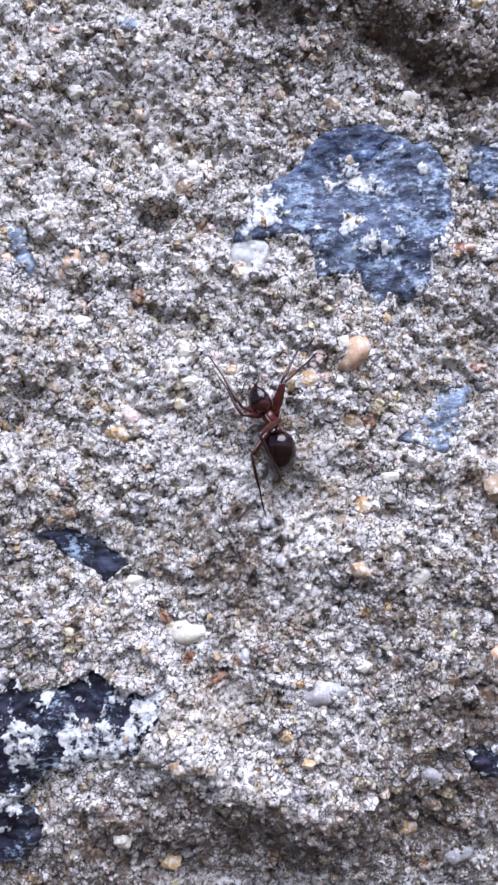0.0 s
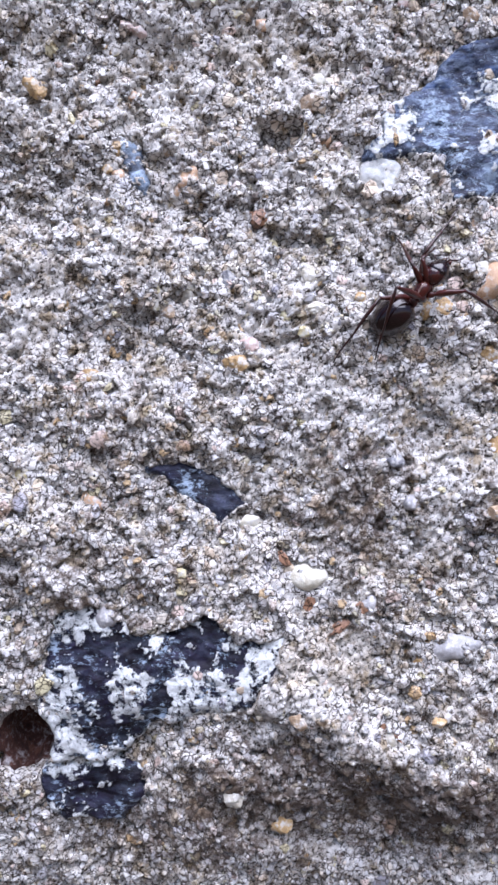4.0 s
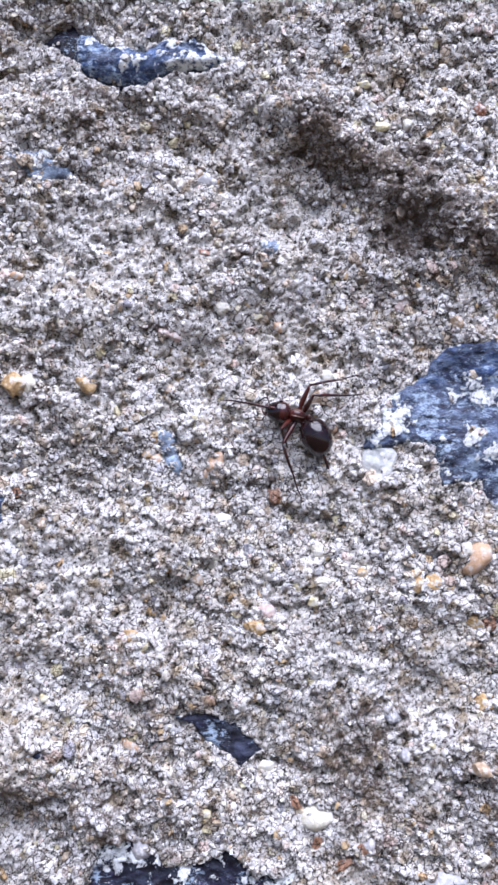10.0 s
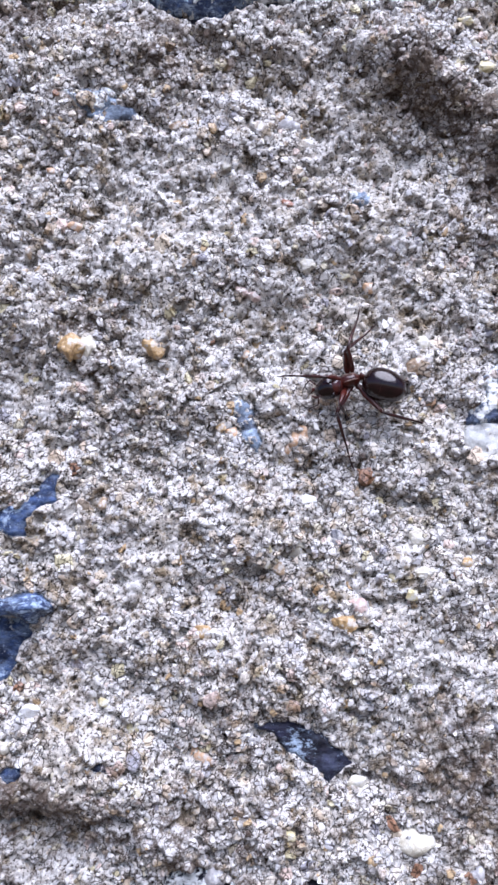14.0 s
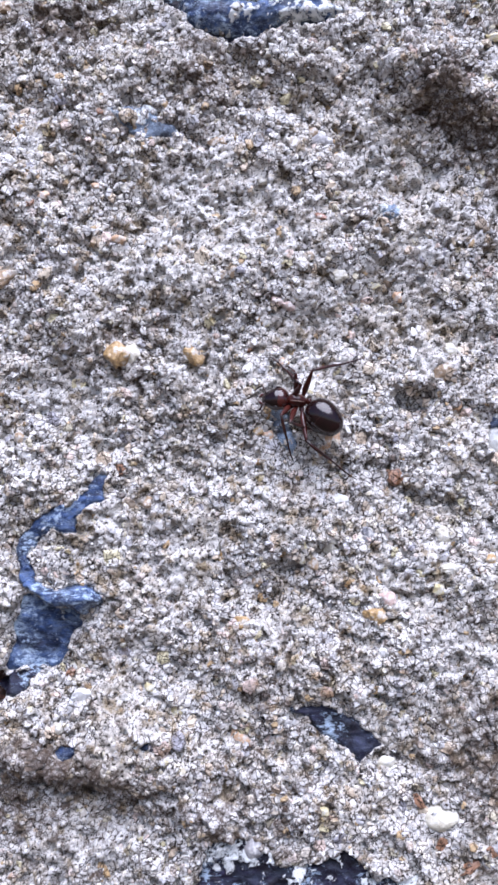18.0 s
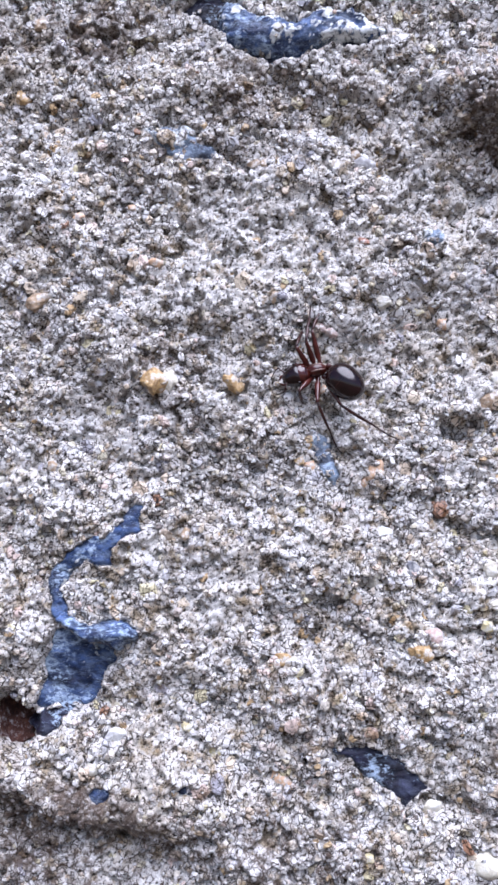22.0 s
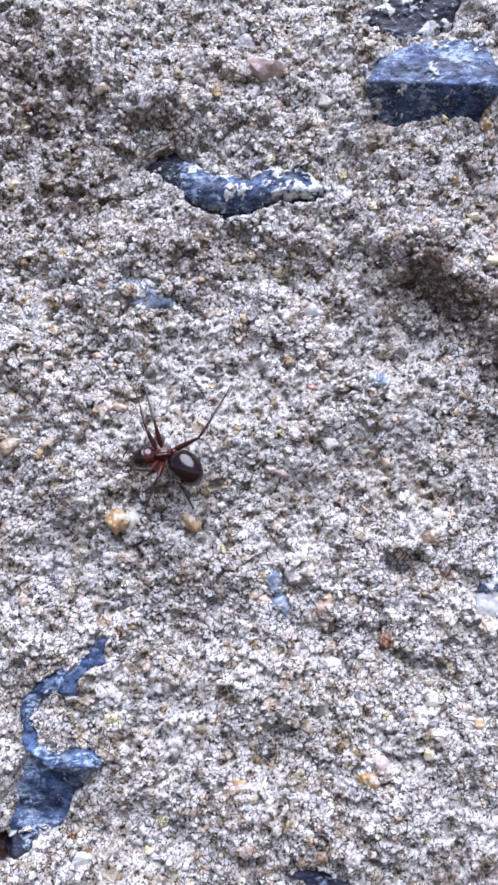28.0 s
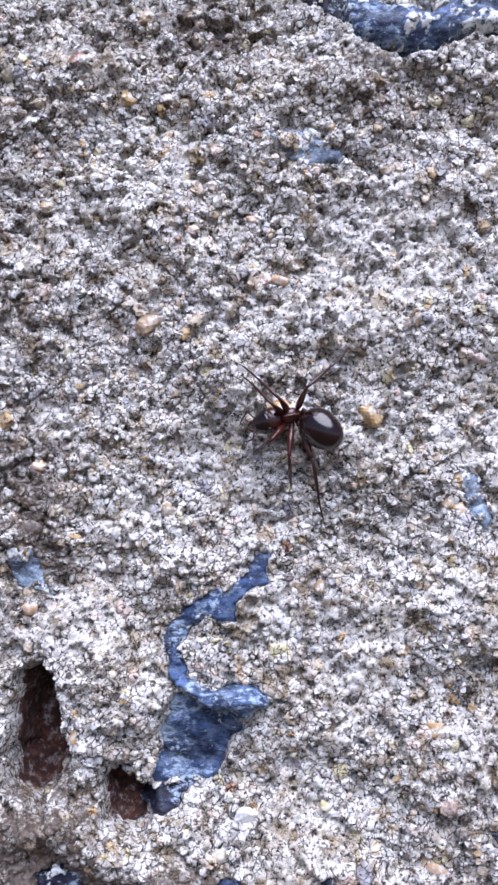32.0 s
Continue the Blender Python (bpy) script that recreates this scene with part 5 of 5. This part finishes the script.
    walk(ANT_LEGS["hind", 1], [
        (0, joint(1, "hind", 19, -59, 131)), (0.5, joint(1, "hind", 25, -61, 109)), (1, joint(1, "hind", 31, -63, 114)), (1.5, joint(1, "hind", 21, -60, 113)), (2, joint(1, "hind", 13, -56, 138)),
        (2.5, joint(1, "hind", 5, -52, 133)), (3, joint(1, "hind", -2, -48, 154)), (3.5, joint(1, "hind", 2, -49, 137)), (4, joint(1, "hind", 6, -50, 161)), (4.5, joint(1, "hind", 10, -51, 129)),
        (5, joint(1, "hind", 14, -52, 153)), (5.5, joint(1, "hind", 19, -52, 121)), (6, joint(1, "hind", 23, -53, 130)), (6.5, joint(1, "hind", 25, -52, 110)), (7, joint(1, "hind", 28, -52, 118)),
        (7.5, joint(1, "hind", 38, -45, 105)), (8, joint(1, "hind", 47, -38, 119)), (8.5, joint(1, "hind", 36, -37, 92)), (9, joint(1, "hind", 22, -35, 92)), (9.5, joint(1, "hind", 9, -23, 102)),
        (10, joint(1, "hind", -10, -9, 135)), (10.5, joint(1, "hind", 12, -7, 95)), (11, joint(1, "hind", 30, -4, 83)), (11.5, joint(1, "hind", 42, -2, 73)), (12, joint(1, "hind", 54, -1, 92)),
        (12.5, joint(1, "hind", 54, 0, 80)), (13, joint(1, "hind", 55, 2, 96)), (13.5, joint(1, "hind", 53, 1, 82)), (14, joint(1, "hind", 51, 1, 110)), (14.5, joint(1, "hind", 49, 1, 82)),
        (15, joint(1, "hind", 47, 0, 110)), (15.5, joint(1, "hind", 46, 0, 83)), (16, joint(1, "hind", 44, -0, 97)), (16.5, joint(1, "hind", 53, -2, 97)), (17, joint(1, "hind", 62, -4, 126)),
        (17.5, joint(1, "hind", 57, -3, 100)), (18, joint(1, "hind", 52, -2, 102)), (18.5, joint(1, "hind", 51, -1, 84)), (19, joint(1, "hind", 50, -1, 94)), (19.5, joint(1, "hind", 53, -1, 80)),
        (20, joint(1, "hind", 55, -0, 95)), (20.5, joint(1, "hind", 52, -0, 82)), (21, joint(1, "hind", 49, -0, 97)), (21.5, joint(1, "hind", 50, -0, 85)), (22, joint(1, "hind", 52, 0, 102)),
        (22.5, joint(1, "hind", 40, 0, 89)), (23, joint(1, "hind", 27, 0, 104)), (23.5, joint(1, "hind", 24, 0, 92)), (24, joint(1, "hind", 21, 0, 109)), (24.5, joint(1, "hind", 19, 0, 96)),
        (25, joint(1, "hind", 16, 0, 111)), (25.5, joint(1, "hind", 13, -2, 97)), (26, joint(1, "hind", 10, -4, 124)), (26.5, joint(1, "hind", 8, -6, 96)), (27, joint(1, "hind", 6, -8, 123)),
        (27.5, joint(1, "hind", 4, -10, 95)), (28, joint(1, "hind", 3, -12, 108)), (28.5, joint(1, "hind", -1, -6, 102)), (29, joint(1, "hind", -8, 1, 123)), (29.5, joint(1, "hind", -4, -1, 117)),
        (30, joint(1, "hind", -0, -3, 139)), (30.5, joint(1, "hind", 5, -6, 110)), (31, joint(1, "hind", 7, -8, 109)), (31.5, joint(1, "hind", -1, -1, 89)), (32, joint(1, "hind", -10, 6, 97)),
    ])
    walk(ANT_SHINS["hind", 1], [
        (0, knee("hind", 64)), (0.5, knee("hind", 65)), (1, knee("hind", 66)), (1.5, knee("hind", 64)), (2, knee("hind", 63)),
        (2.5, knee("hind", 62)), (3, knee("hind", 62)), (3.5, knee("hind", 61)), (4, knee("hind", 60)), (4.5, knee("hind", 60)),
        (5, knee("hind", 59)), (5.5, knee("hind", 58)), (6, knee("hind", 58)), (6.5, knee("hind", 56)), (7, knee("hind", 53)),
        (7.5, knee("hind", 56)), (8, knee("hind", 60)), (8.5, knee("hind", 78)), (9, knee("hind", 92)), (9.5, knee("hind", 67)),
        (10, knee("hind", 44)), (10.5, knee("hind", 45)), (11, knee("hind", 50)), (11.5, knee("hind", 50)), (12, knee("hind", 50)),
        (12.5, knee("hind", 54)), (13, knee("hind", 57)), (13.5, knee("hind", 57)), (14, knee("hind", 58)), (14.5, knee("hind", 59)),
        (15, knee("hind", 59)), (15.5, knee("hind", 60)), (16, knee("hind", 61)), (16.5, knee("hind", 56)), (17, knee("hind", 49)),
        (17.5, knee("hind", 56)), (18, knee("hind", 61)), (18.5, knee("hind", 57)), (19, knee("hind", 53)), (19.5, knee("hind", 51)),
        (20, knee("hind", 50)), (20.5, knee("hind", 47)), (21, knee("hind", 44)), (21.5, knee("hind", 45)), (22, knee("hind", 45)),
        (22.5, knee("hind", 44)), (23, knee("hind", 45)), (23.5, knee("hind", 43)), (24, knee("hind", 41)), (24.5, knee("hind", 41)),
        (25, knee("hind", 41)), (25.5, knee("hind", 48)), (26, knee("hind", 56)), (26.5, knee("hind", 65)), (27, knee("hind", 73)),
        (27.5, knee("hind", 81)), (28, knee("hind", 89)), (28.5, knee("hind", 71)), (29, knee("hind", 55)), (29.5, knee("hind", 55)),
        (30, knee("hind", 53)), (30.5, knee("hind", 63)), (31, knee("hind", 72)), (31.5, knee("hind", 59)), (32, knee("hind", 45)),
    ])
    walk(ANT_LEGS["front", -1], [
        (0, joint(-1, "front", 13, 21, -48)), (0.5, joint(-1, "front", -2, 22, -63)), (1, joint(-1, "front", -15, 22, -50)), (1.5, joint(-1, "front", 3, 7, -46)), (2, joint(-1, "front", 10, -8, -15)),
        (2.5, joint(-1, "front", 6, -40, -12)), (3, joint(-1, "front", -24, -65, 44)), (3.5, joint(-1, "front", -4, -62, 11)), (4, joint(-1, "front", 11, -55, 23)), (4.5, joint(-1, "front", 18, -47, -16)),
        (5, joint(-1, "front", 18, -38, 3)), (5.5, joint(-1, "front", 14, -29, -31)), (6, joint(-1, "front", 8, -21, -21)), (6.5, joint(-1, "front", 1, -19, -40)), (7, joint(-1, "front", -2, -17, -31)),
        (7.5, joint(-1, "front", -16, -6, -64)), (8, joint(-1, "front", -36, 6, -68)), (8.5, joint(-1, "front", -42, -5, -102)), (9, joint(-1, "front", -47, -16, -109)), (9.5, joint(-1, "front", -18, -35, -66)),
        (10, joint(-1, "front", -19, -24, 9)), (10.5, joint(-1, "front", -24, -64, -5)), (11, joint(-1, "front", 135, -75, -173)), (11.5, joint(-1, "front", 122, -81, -172)), (12, joint(-1, "front", 79, -84, -114)),
        (12.5, joint(-1, "front", -31, -71, -12)), (13, joint(-1, "front", -40, -49, 10)), (13.5, joint(-1, "front", -40, -51, -12)), (14, joint(-1, "front", -39, -53, 8)), (14.5, joint(-1, "front", -37, -54, -28)),
        (15, joint(-1, "front", -36, -54, -9)), (15.5, joint(-1, "front", -35, -53, -45)), (16, joint(-1, "front", -34, -53, -40)), (16.5, joint(-1, "front", -11, -67, -72)), (17, joint(-1, "front", 37, -75, -104)),
        (17.5, joint(-1, "front", 70, -76, -146)), (18, joint(-1, "front", 100, -73, -158)), (18.5, joint(-1, "front", 29, -62, -112)), (19, joint(-1, "front", -8, -41, -78)), (19.5, joint(-1, "front", -33, -41, -79)),
        (20, joint(-1, "front", -48, -39, -53)), (20.5, joint(-1, "front", -54, -45, -67)), (21, joint(-1, "front", -60, -51, -54)), (21.5, joint(-1, "front", -52, -43, -75)), (22, joint(-1, "front", -46, -36, -66)),
        (22.5, joint(-1, "front", -50, -35, -73)), (23, joint(-1, "front", -52, -33, -52)), (23.5, joint(-1, "front", -47, -36, -64)), (24, joint(-1, "front", -42, -40, -48)), (24.5, joint(-1, "front", -41, -46, -60)),
        (25, joint(-1, "front", -40, -51, -44)), (25.5, joint(-1, "front", -37, -49, -63)), (26, joint(-1, "front", -34, -47, -40)), (26.5, joint(-1, "front", -31, -44, -72)), (27, joint(-1, "front", -29, -41, -48)),
        (27.5, joint(-1, "front", -26, -38, -79)), (28, joint(-1, "front", -24, -35, -68)), (28.5, joint(-1, "front", -7, -45, -74)), (29, joint(-1, "front", -1, -54, -48)), (29.5, joint(-1, "front", -13, -64, -39)),
        (30, joint(-1, "front", -24, -67, 10)), (30.5, joint(-1, "front", -38, -66, -40)), (31, joint(-1, "front", -43, -59, -53)), (31.5, joint(-1, "front", -53, -70, -40)), (32, joint(-1, "front", -88, -72, 26)),
    ])
    walk(ANT_SHINS["front", -1], [
        (0, knee("front", 37)), (0.5, knee("front", 42)), (1, knee("front", 49)), (1.5, knee("front", 49)), (2, knee("front", 45)),
        (2.5, knee("front", 65)), (3, knee("front", 80)), (3.5, knee("front", 85)), (4, knee("front", 92)), (4.5, knee("front", 100)),
        (5, knee("front", 107)), (5.5, knee("front", 112)), (6, knee("front", 113)), (6.5, knee("front", 93)), (7, knee("front", 72)),
        (7.5, knee("front", 62)), (8, knee("front", 46)), (8.5, knee("front", 49)), (9, knee("front", 44)), (9.5, knee("front", 76)),
        (10, knee("front", 44)), (10.5, knee("front", 91)), (11, knee("front", 131)), (11.5, knee("front", 124)), (12, knee("front", 118)),
        (12.5, knee("front", 98)), (13, knee("front", 79)), (13.5, knee("front", 81)), (14, knee("front", 82)), (14.5, knee("front", 82)),
        (15, knee("front", 81)), (15.5, knee("front", 80)), (16, knee("front", 78)), (16.5, knee("front", 86)), (17, knee("front", 97)),
        (17.5, knee("front", 107)), (18, knee("front", 117)), (18.5, knee("front", 80)), (19, knee("front", 45)), (19.5, knee("front", 64)),
        (20, knee("front", 86)), (20.5, knee("front", 88)), (21, knee("front", 89)), (21.5, knee("front", 85)), (22, knee("front", 80)),
        (22.5, knee("front", 89)), (23, knee("front", 97)), (23.5, knee("front", 95)), (24, knee("front", 92)), (24.5, knee("front", 94)),
        (25, knee("front", 97)), (25.5, knee("front", 86)), (26, knee("front", 75)), (26.5, knee("front", 64)), (27, knee("front", 53)),
        (27.5, knee("front", 42)), (28, knee("front", 31)), (28.5, knee("front", 53)), (29, knee("front", 74)), (29.5, knee("front", 105)),
        (30, knee("front", 130)), (30.5, knee("front", 108)), (31, knee("front", 70)), (31.5, knee("front", 88)), (32, knee("front", 105)),
    ])
    walk(ANT_LEGS["middle", -1], [
        (0, joint(-1, "middle", 1, 20, -46)), (0.5, joint(-1, "middle", -3, 23, -39)), (1, joint(-1, "middle", -7, 26, -60)), (1.5, joint(-1, "middle", -8, 25, -42)), (2, joint(-1, "middle", -7, 23, -52)),
        (2.5, joint(-1, "middle", -1, 19, -32)), (3, joint(-1, "middle", 4, 16, -40)), (3.5, joint(-1, "middle", 3, 16, -28)), (4, joint(-1, "middle", 2, 16, -57)), (4.5, joint(-1, "middle", 1, 16, -31)),
        (5, joint(-1, "middle", -0, 16, -61)), (5.5, joint(-1, "middle", -1, 16, -34)), (6, joint(-1, "middle", -2, 17, -50)), (6.5, joint(-1, "middle", -5, 12, -43)), (7, joint(-1, "middle", -9, 7, -64)),
        (7.5, joint(-1, "middle", 3, -14, -68)), (8, joint(-1, "middle", 22, -34, -104)), (8.5, joint(-1, "middle", 4, -27, -110)), (9, joint(-1, "middle", -11, -18, -142)), (9.5, joint(-1, "middle", -36, -23, -108)),
        (10, joint(-1, "middle", -55, -26, -102)), (10.5, joint(-1, "middle", -42, -46, -94)), (11, joint(-1, "middle", -33, -66, -122)), (11.5, joint(-1, "middle", -51, -72, -73)), (12, joint(-1, "middle", -67, -69, -47)),
        (12.5, joint(-1, "middle", -60, -65, -36)), (13, joint(-1, "middle", -56, -61, -52)), (13.5, joint(-1, "middle", -51, -64, -51)), (14, joint(-1, "middle", -43, -65, -95)), (14.5, joint(-1, "middle", -34, -64, -83)),
        (15, joint(-1, "middle", -26, -62, -126)), (15.5, joint(-1, "middle", -20, -58, -110)), (16, joint(-1, "middle", -17, -54, -133)), (16.5, joint(-1, "middle", -11, -61, -119)), (17, joint(-1, "middle", -7, -68, -132)),
        (17.5, joint(-1, "middle", -10, -69, -87)), (18, joint(-1, "middle", 1, -65, -75)), (18.5, joint(-1, "middle", -25, -53, -55)), (19, joint(-1, "middle", -54, -41, -66)), (19.5, joint(-1, "middle", -43, -45, -54)),
        (20, joint(-1, "middle", -31, -50, -70)), (20.5, joint(-1, "middle", -36, -53, -54)), (21, joint(-1, "middle", -42, -56, -66)), (21.5, joint(-1, "middle", -37, -56, -57)), (22, joint(-1, "middle", -33, -56, -76)),
        (22.5, joint(-1, "middle", -34, -54, -67)), (23, joint(-1, "middle", -37, -51, -85)), (23.5, joint(-1, "middle", -40, -43, -81)), (24, joint(-1, "middle", -48, -34, -102)), (24.5, joint(-1, "middle", -38, -42, -77)),
        (25, joint(-1, "middle", -34, -49, -76)), (25.5, joint(-1, "middle", -28, -48, -63)), (26, joint(-1, "middle", -22, -48, -92)), (26.5, joint(-1, "middle", -16, -48, -65)), (27, joint(-1, "middle", -10, -48, -94)),
        (27.5, joint(-1, "middle", -3, -48, -67)), (28, joint(-1, "middle", 3, -47, -82)), (28.5, joint(-1, "middle", 8, -55, -74)), (29, joint(-1, "middle", 14, -62, -97)), (29.5, joint(-1, "middle", 3, -73, -70)),
        (30, joint(-1, "middle", -37, -81, -40)), (30.5, joint(-1, "middle", -64, -77, -3)), (31, joint(-1, "middle", -78, -71, -7)), (31.5, joint(-1, "middle", -75, -75, 16)), (32, joint(-1, "middle", -78, -78, 16)),
    ])
    walk(ANT_SHINS["middle", -1], [
        (0, knee("middle", 59)), (0.5, knee("middle", 49)), (1, knee("middle", 39)), (1.5, knee("middle", 51)), (2, knee("middle", 63)),
        (2.5, knee("middle", 61)), (3, knee("middle", 59)), (3.5, knee("middle", 58)), (4, knee("middle", 58)), (4.5, knee("middle", 58)),
        (5, knee("middle", 57)), (5.5, knee("middle", 57)), (6, knee("middle", 56)), (6.5, knee("middle", 66)), (7, knee("middle", 75)),
        (7.5, knee("middle", 83)), (8, knee("middle", 96)), (8.5, knee("middle", 74)), (9, knee("middle", 39)), (9.5, knee("middle", 49)),
        (10, knee("middle", 63)), (10.5, knee("middle", 86)), (11, knee("middle", 112)), (11.5, knee("middle", 126)), (12, knee("middle", 136)),
        (12.5, knee("middle", 122)), (13, knee("middle", 108)), (13.5, knee("middle", 105)), (14, knee("middle", 100)), (14.5, knee("middle", 94)),
        (15, knee("middle", 87)), (15.5, knee("middle", 80)), (16, knee("middle", 73)), (16.5, knee("middle", 86)), (17, knee("middle", 99)),
        (17.5, knee("middle", 118)), (18, knee("middle", 121)), (18.5, knee("middle", 92)), (19, knee("middle", 68)), (19.5, knee("middle", 63)),
        (20, knee("middle", 60)), (20.5, knee("middle", 66)), (21, knee("middle", 73)), (21.5, knee("middle", 76)), (22, knee("middle", 79)),
        (22.5, knee("middle", 72)), (23, knee("middle", 64)), (23.5, knee("middle", 54)), (24, knee("middle", 44)), (24.5, knee("middle", 53)),
        (25, knee("middle", 62)), (25.5, knee("middle", 60)), (26, knee("middle", 58)), (26.5, knee("middle", 56)), (27, knee("middle", 55)),
        (27.5, knee("middle", 54)), (28, knee("middle", 53)), (28.5, knee("middle", 60)), (29, knee("middle", 66)), (29.5, knee("middle", 81)),
        (30, knee("middle", 95)), (30.5, knee("middle", 95)), (31, knee("middle", 96)), (31.5, knee("middle", 98)), (32, knee("middle", 101)),
    ])
    walk(ANT_LEGS["hind", -1], [
        (0, joint(-1, "hind", -99, -81, -112)), (0.5, joint(-1, "hind", -24, -83, 155)), (1, joint(-1, "hind", 8, -75, 136)), (1.5, joint(-1, "hind", -14, -73, 144)), (2, joint(-1, "hind", -31, -70, 175)),
        (2.5, joint(-1, "hind", -39, -72, 177)), (3, joint(-1, "hind", -47, -72, -151)), (3.5, joint(-1, "hind", -33, -72, 176)), (4, joint(-1, "hind", -19, -71, -174)), (4.5, joint(-1, "hind", -8, -68, 143)),
        (5, joint(-1, "hind", -0, -64, 160)), (5.5, joint(-1, "hind", 5, -60, 125)), (6, joint(-1, "hind", 9, -55, 133)), (6.5, joint(-1, "hind", 24, -55, 105)), (7, joint(-1, "hind", 41, -54, 106)),
        (7.5, joint(-1, "hind", 36, -56, 99)), (8, joint(-1, "hind", 32, -58, 121)), (8.5, joint(-1, "hind", 4, -44, 125)), (9, joint(-1, "hind", -18, -29, 150)), (9.5, joint(-1, "hind", -1, -56, 157)),
        (10, joint(-1, "hind", -29, -70, -123)), (10.5, joint(-1, "hind", -35, -61, -127)), (11, joint(-1, "hind", -39, -51, -108)), (11.5, joint(-1, "hind", -30, -60, -121)), (12, joint(-1, "hind", -23, -68, -105)),
        (12.5, joint(-1, "hind", -34, -65, -107)), (13, joint(-1, "hind", -43, -61, -83)), (13.5, joint(-1, "hind", -38, -64, -105)), (14, joint(-1, "hind", -32, -68, -87)), (14.5, joint(-1, "hind", -25, -70, -127)),
        (15, joint(-1, "hind", -16, -72, -115)), (15.5, joint(-1, "hind", -7, -72, -159)), (16, joint(-1, "hind", -0, -71, -160)), (16.5, joint(-1, "hind", -6, -75, -165)), (17, joint(-1, "hind", -20, -79, -132)),
        (17.5, joint(-1, "hind", -28, -71, -133)), (18, joint(-1, "hind", -31, -61, -114)), (18.5, joint(-1, "hind", -48, -56, -103)), (19, joint(-1, "hind", -53, -47, -71)), (19.5, joint(-1, "hind", -46, -44, -89)),
        (20, joint(-1, "hind", -40, -40, -79)), (20.5, joint(-1, "hind", -45, -36, -98)), (21, joint(-1, "hind", -50, -33, -89)), (21.5, joint(-1, "hind", -43, -33, -103)), (22, joint(-1, "hind", -35, -33, -90)),
        (22.5, joint(-1, "hind", -35, -35, -109)), (23, joint(-1, "hind", -36, -38, -101)), (23.5, joint(-1, "hind", -31, -46, -114)), (24, joint(-1, "hind", -27, -54, -98)), (24.5, joint(-1, "hind", -22, -53, -128)),
        (25, joint(-1, "hind", -19, -50, -129)), (25.5, joint(-1, "hind", -6, -46, -152)), (26, joint(-1, "hind", 8, -42, -133)), (26.5, joint(-1, "hind", 25, -37, -169)), (27, joint(-1, "hind", 43, -31, -148)),
        (27.5, joint(-1, "hind", 60, -26, 179)), (28, joint(-1, "hind", 75, -20, -172)), (28.5, joint(-1, "hind", 58, -40, -172)), (29, joint(-1, "hind", 40, -57, -132)), (29.5, joint(-1, "hind", 28, -70, -131)),
        (30, joint(-1, "hind", -10, -78, -73)), (30.5, joint(-1, "hind", -1, -76, -121)), (31, joint(-1, "hind", -4, -72, -128)), (31.5, joint(-1, "hind", 17, -73, -168)), (32, joint(-1, "hind", 37, -71, -178)),
    ])
    walk(ANT_SHINS["hind", -1], [
        (0, knee("hind", 115)), (0.5, knee("hind", 109)), (1, knee("hind", 103)), (1.5, knee("hind", 104)), (2, knee("hind", 104)),
        (2.5, knee("hind", 112)), (3, knee("hind", 118)), (3.5, knee("hind", 114)), (4, knee("hind", 110)), (4.5, knee("hind", 105)),
        (5, knee("hind", 100)), (5.5, knee("hind", 95)), (6, knee("hind", 90)), (6.5, knee("hind", 83)), (7, knee("hind", 77)),
        (7.5, knee("hind", 89)), (8, knee("hind", 102)), (8.5, knee("hind", 89)), (9, knee("hind", 82)), (9.5, knee("hind", 104)),
        (10, knee("hind", 103)), (10.5, knee("hind", 91)), (11, knee("hind", 79)), (11.5, knee("hind", 84)), (12, knee("hind", 89)),
        (12.5, knee("hind", 85)), (13, knee("hind", 81)), (13.5, knee("hind", 88)), (14, knee("hind", 95)), (14.5, knee("hind", 102)),
        (15, knee("hind", 108)), (15.5, knee("hind", 112)), (16, knee("hind", 115)), (16.5, knee("hind", 120)), (17, knee("hind", 124)),
        (17.5, knee("hind", 108)), (18, knee("hind", 92)), (18.5, knee("hind", 105)), (19, knee("hind", 115)), (19.5, knee("hind", 88)),
        (20, knee("hind", 61)), (20.5, knee("hind", 60)), (21, knee("hind", 59)), (21.5, knee("hind", 60)), (22, knee("hind", 61)),
        (22.5, knee("hind", 64)), (23, knee("hind", 67)), (23.5, knee("hind", 72)), (24, knee("hind", 78)), (24.5, knee("hind", 75)),
        (25, knee("hind", 69)), (25.5, knee("hind", 61)), (26, knee("hind", 53)), (26.5, knee("hind", 47)), (27, knee("hind", 44)),
        (27.5, knee("hind", 45)), (28, knee("hind", 48)), (28.5, knee("hind", 59)), (29, knee("hind", 69)), (29.5, knee("hind", 81)),
        (30, knee("hind", 90)), (30.5, knee("hind", 91)), (31, knee("hind", 87)), (31.5, knee("hind", 92)), (32, knee("hind", 95)),
    ])


motions()
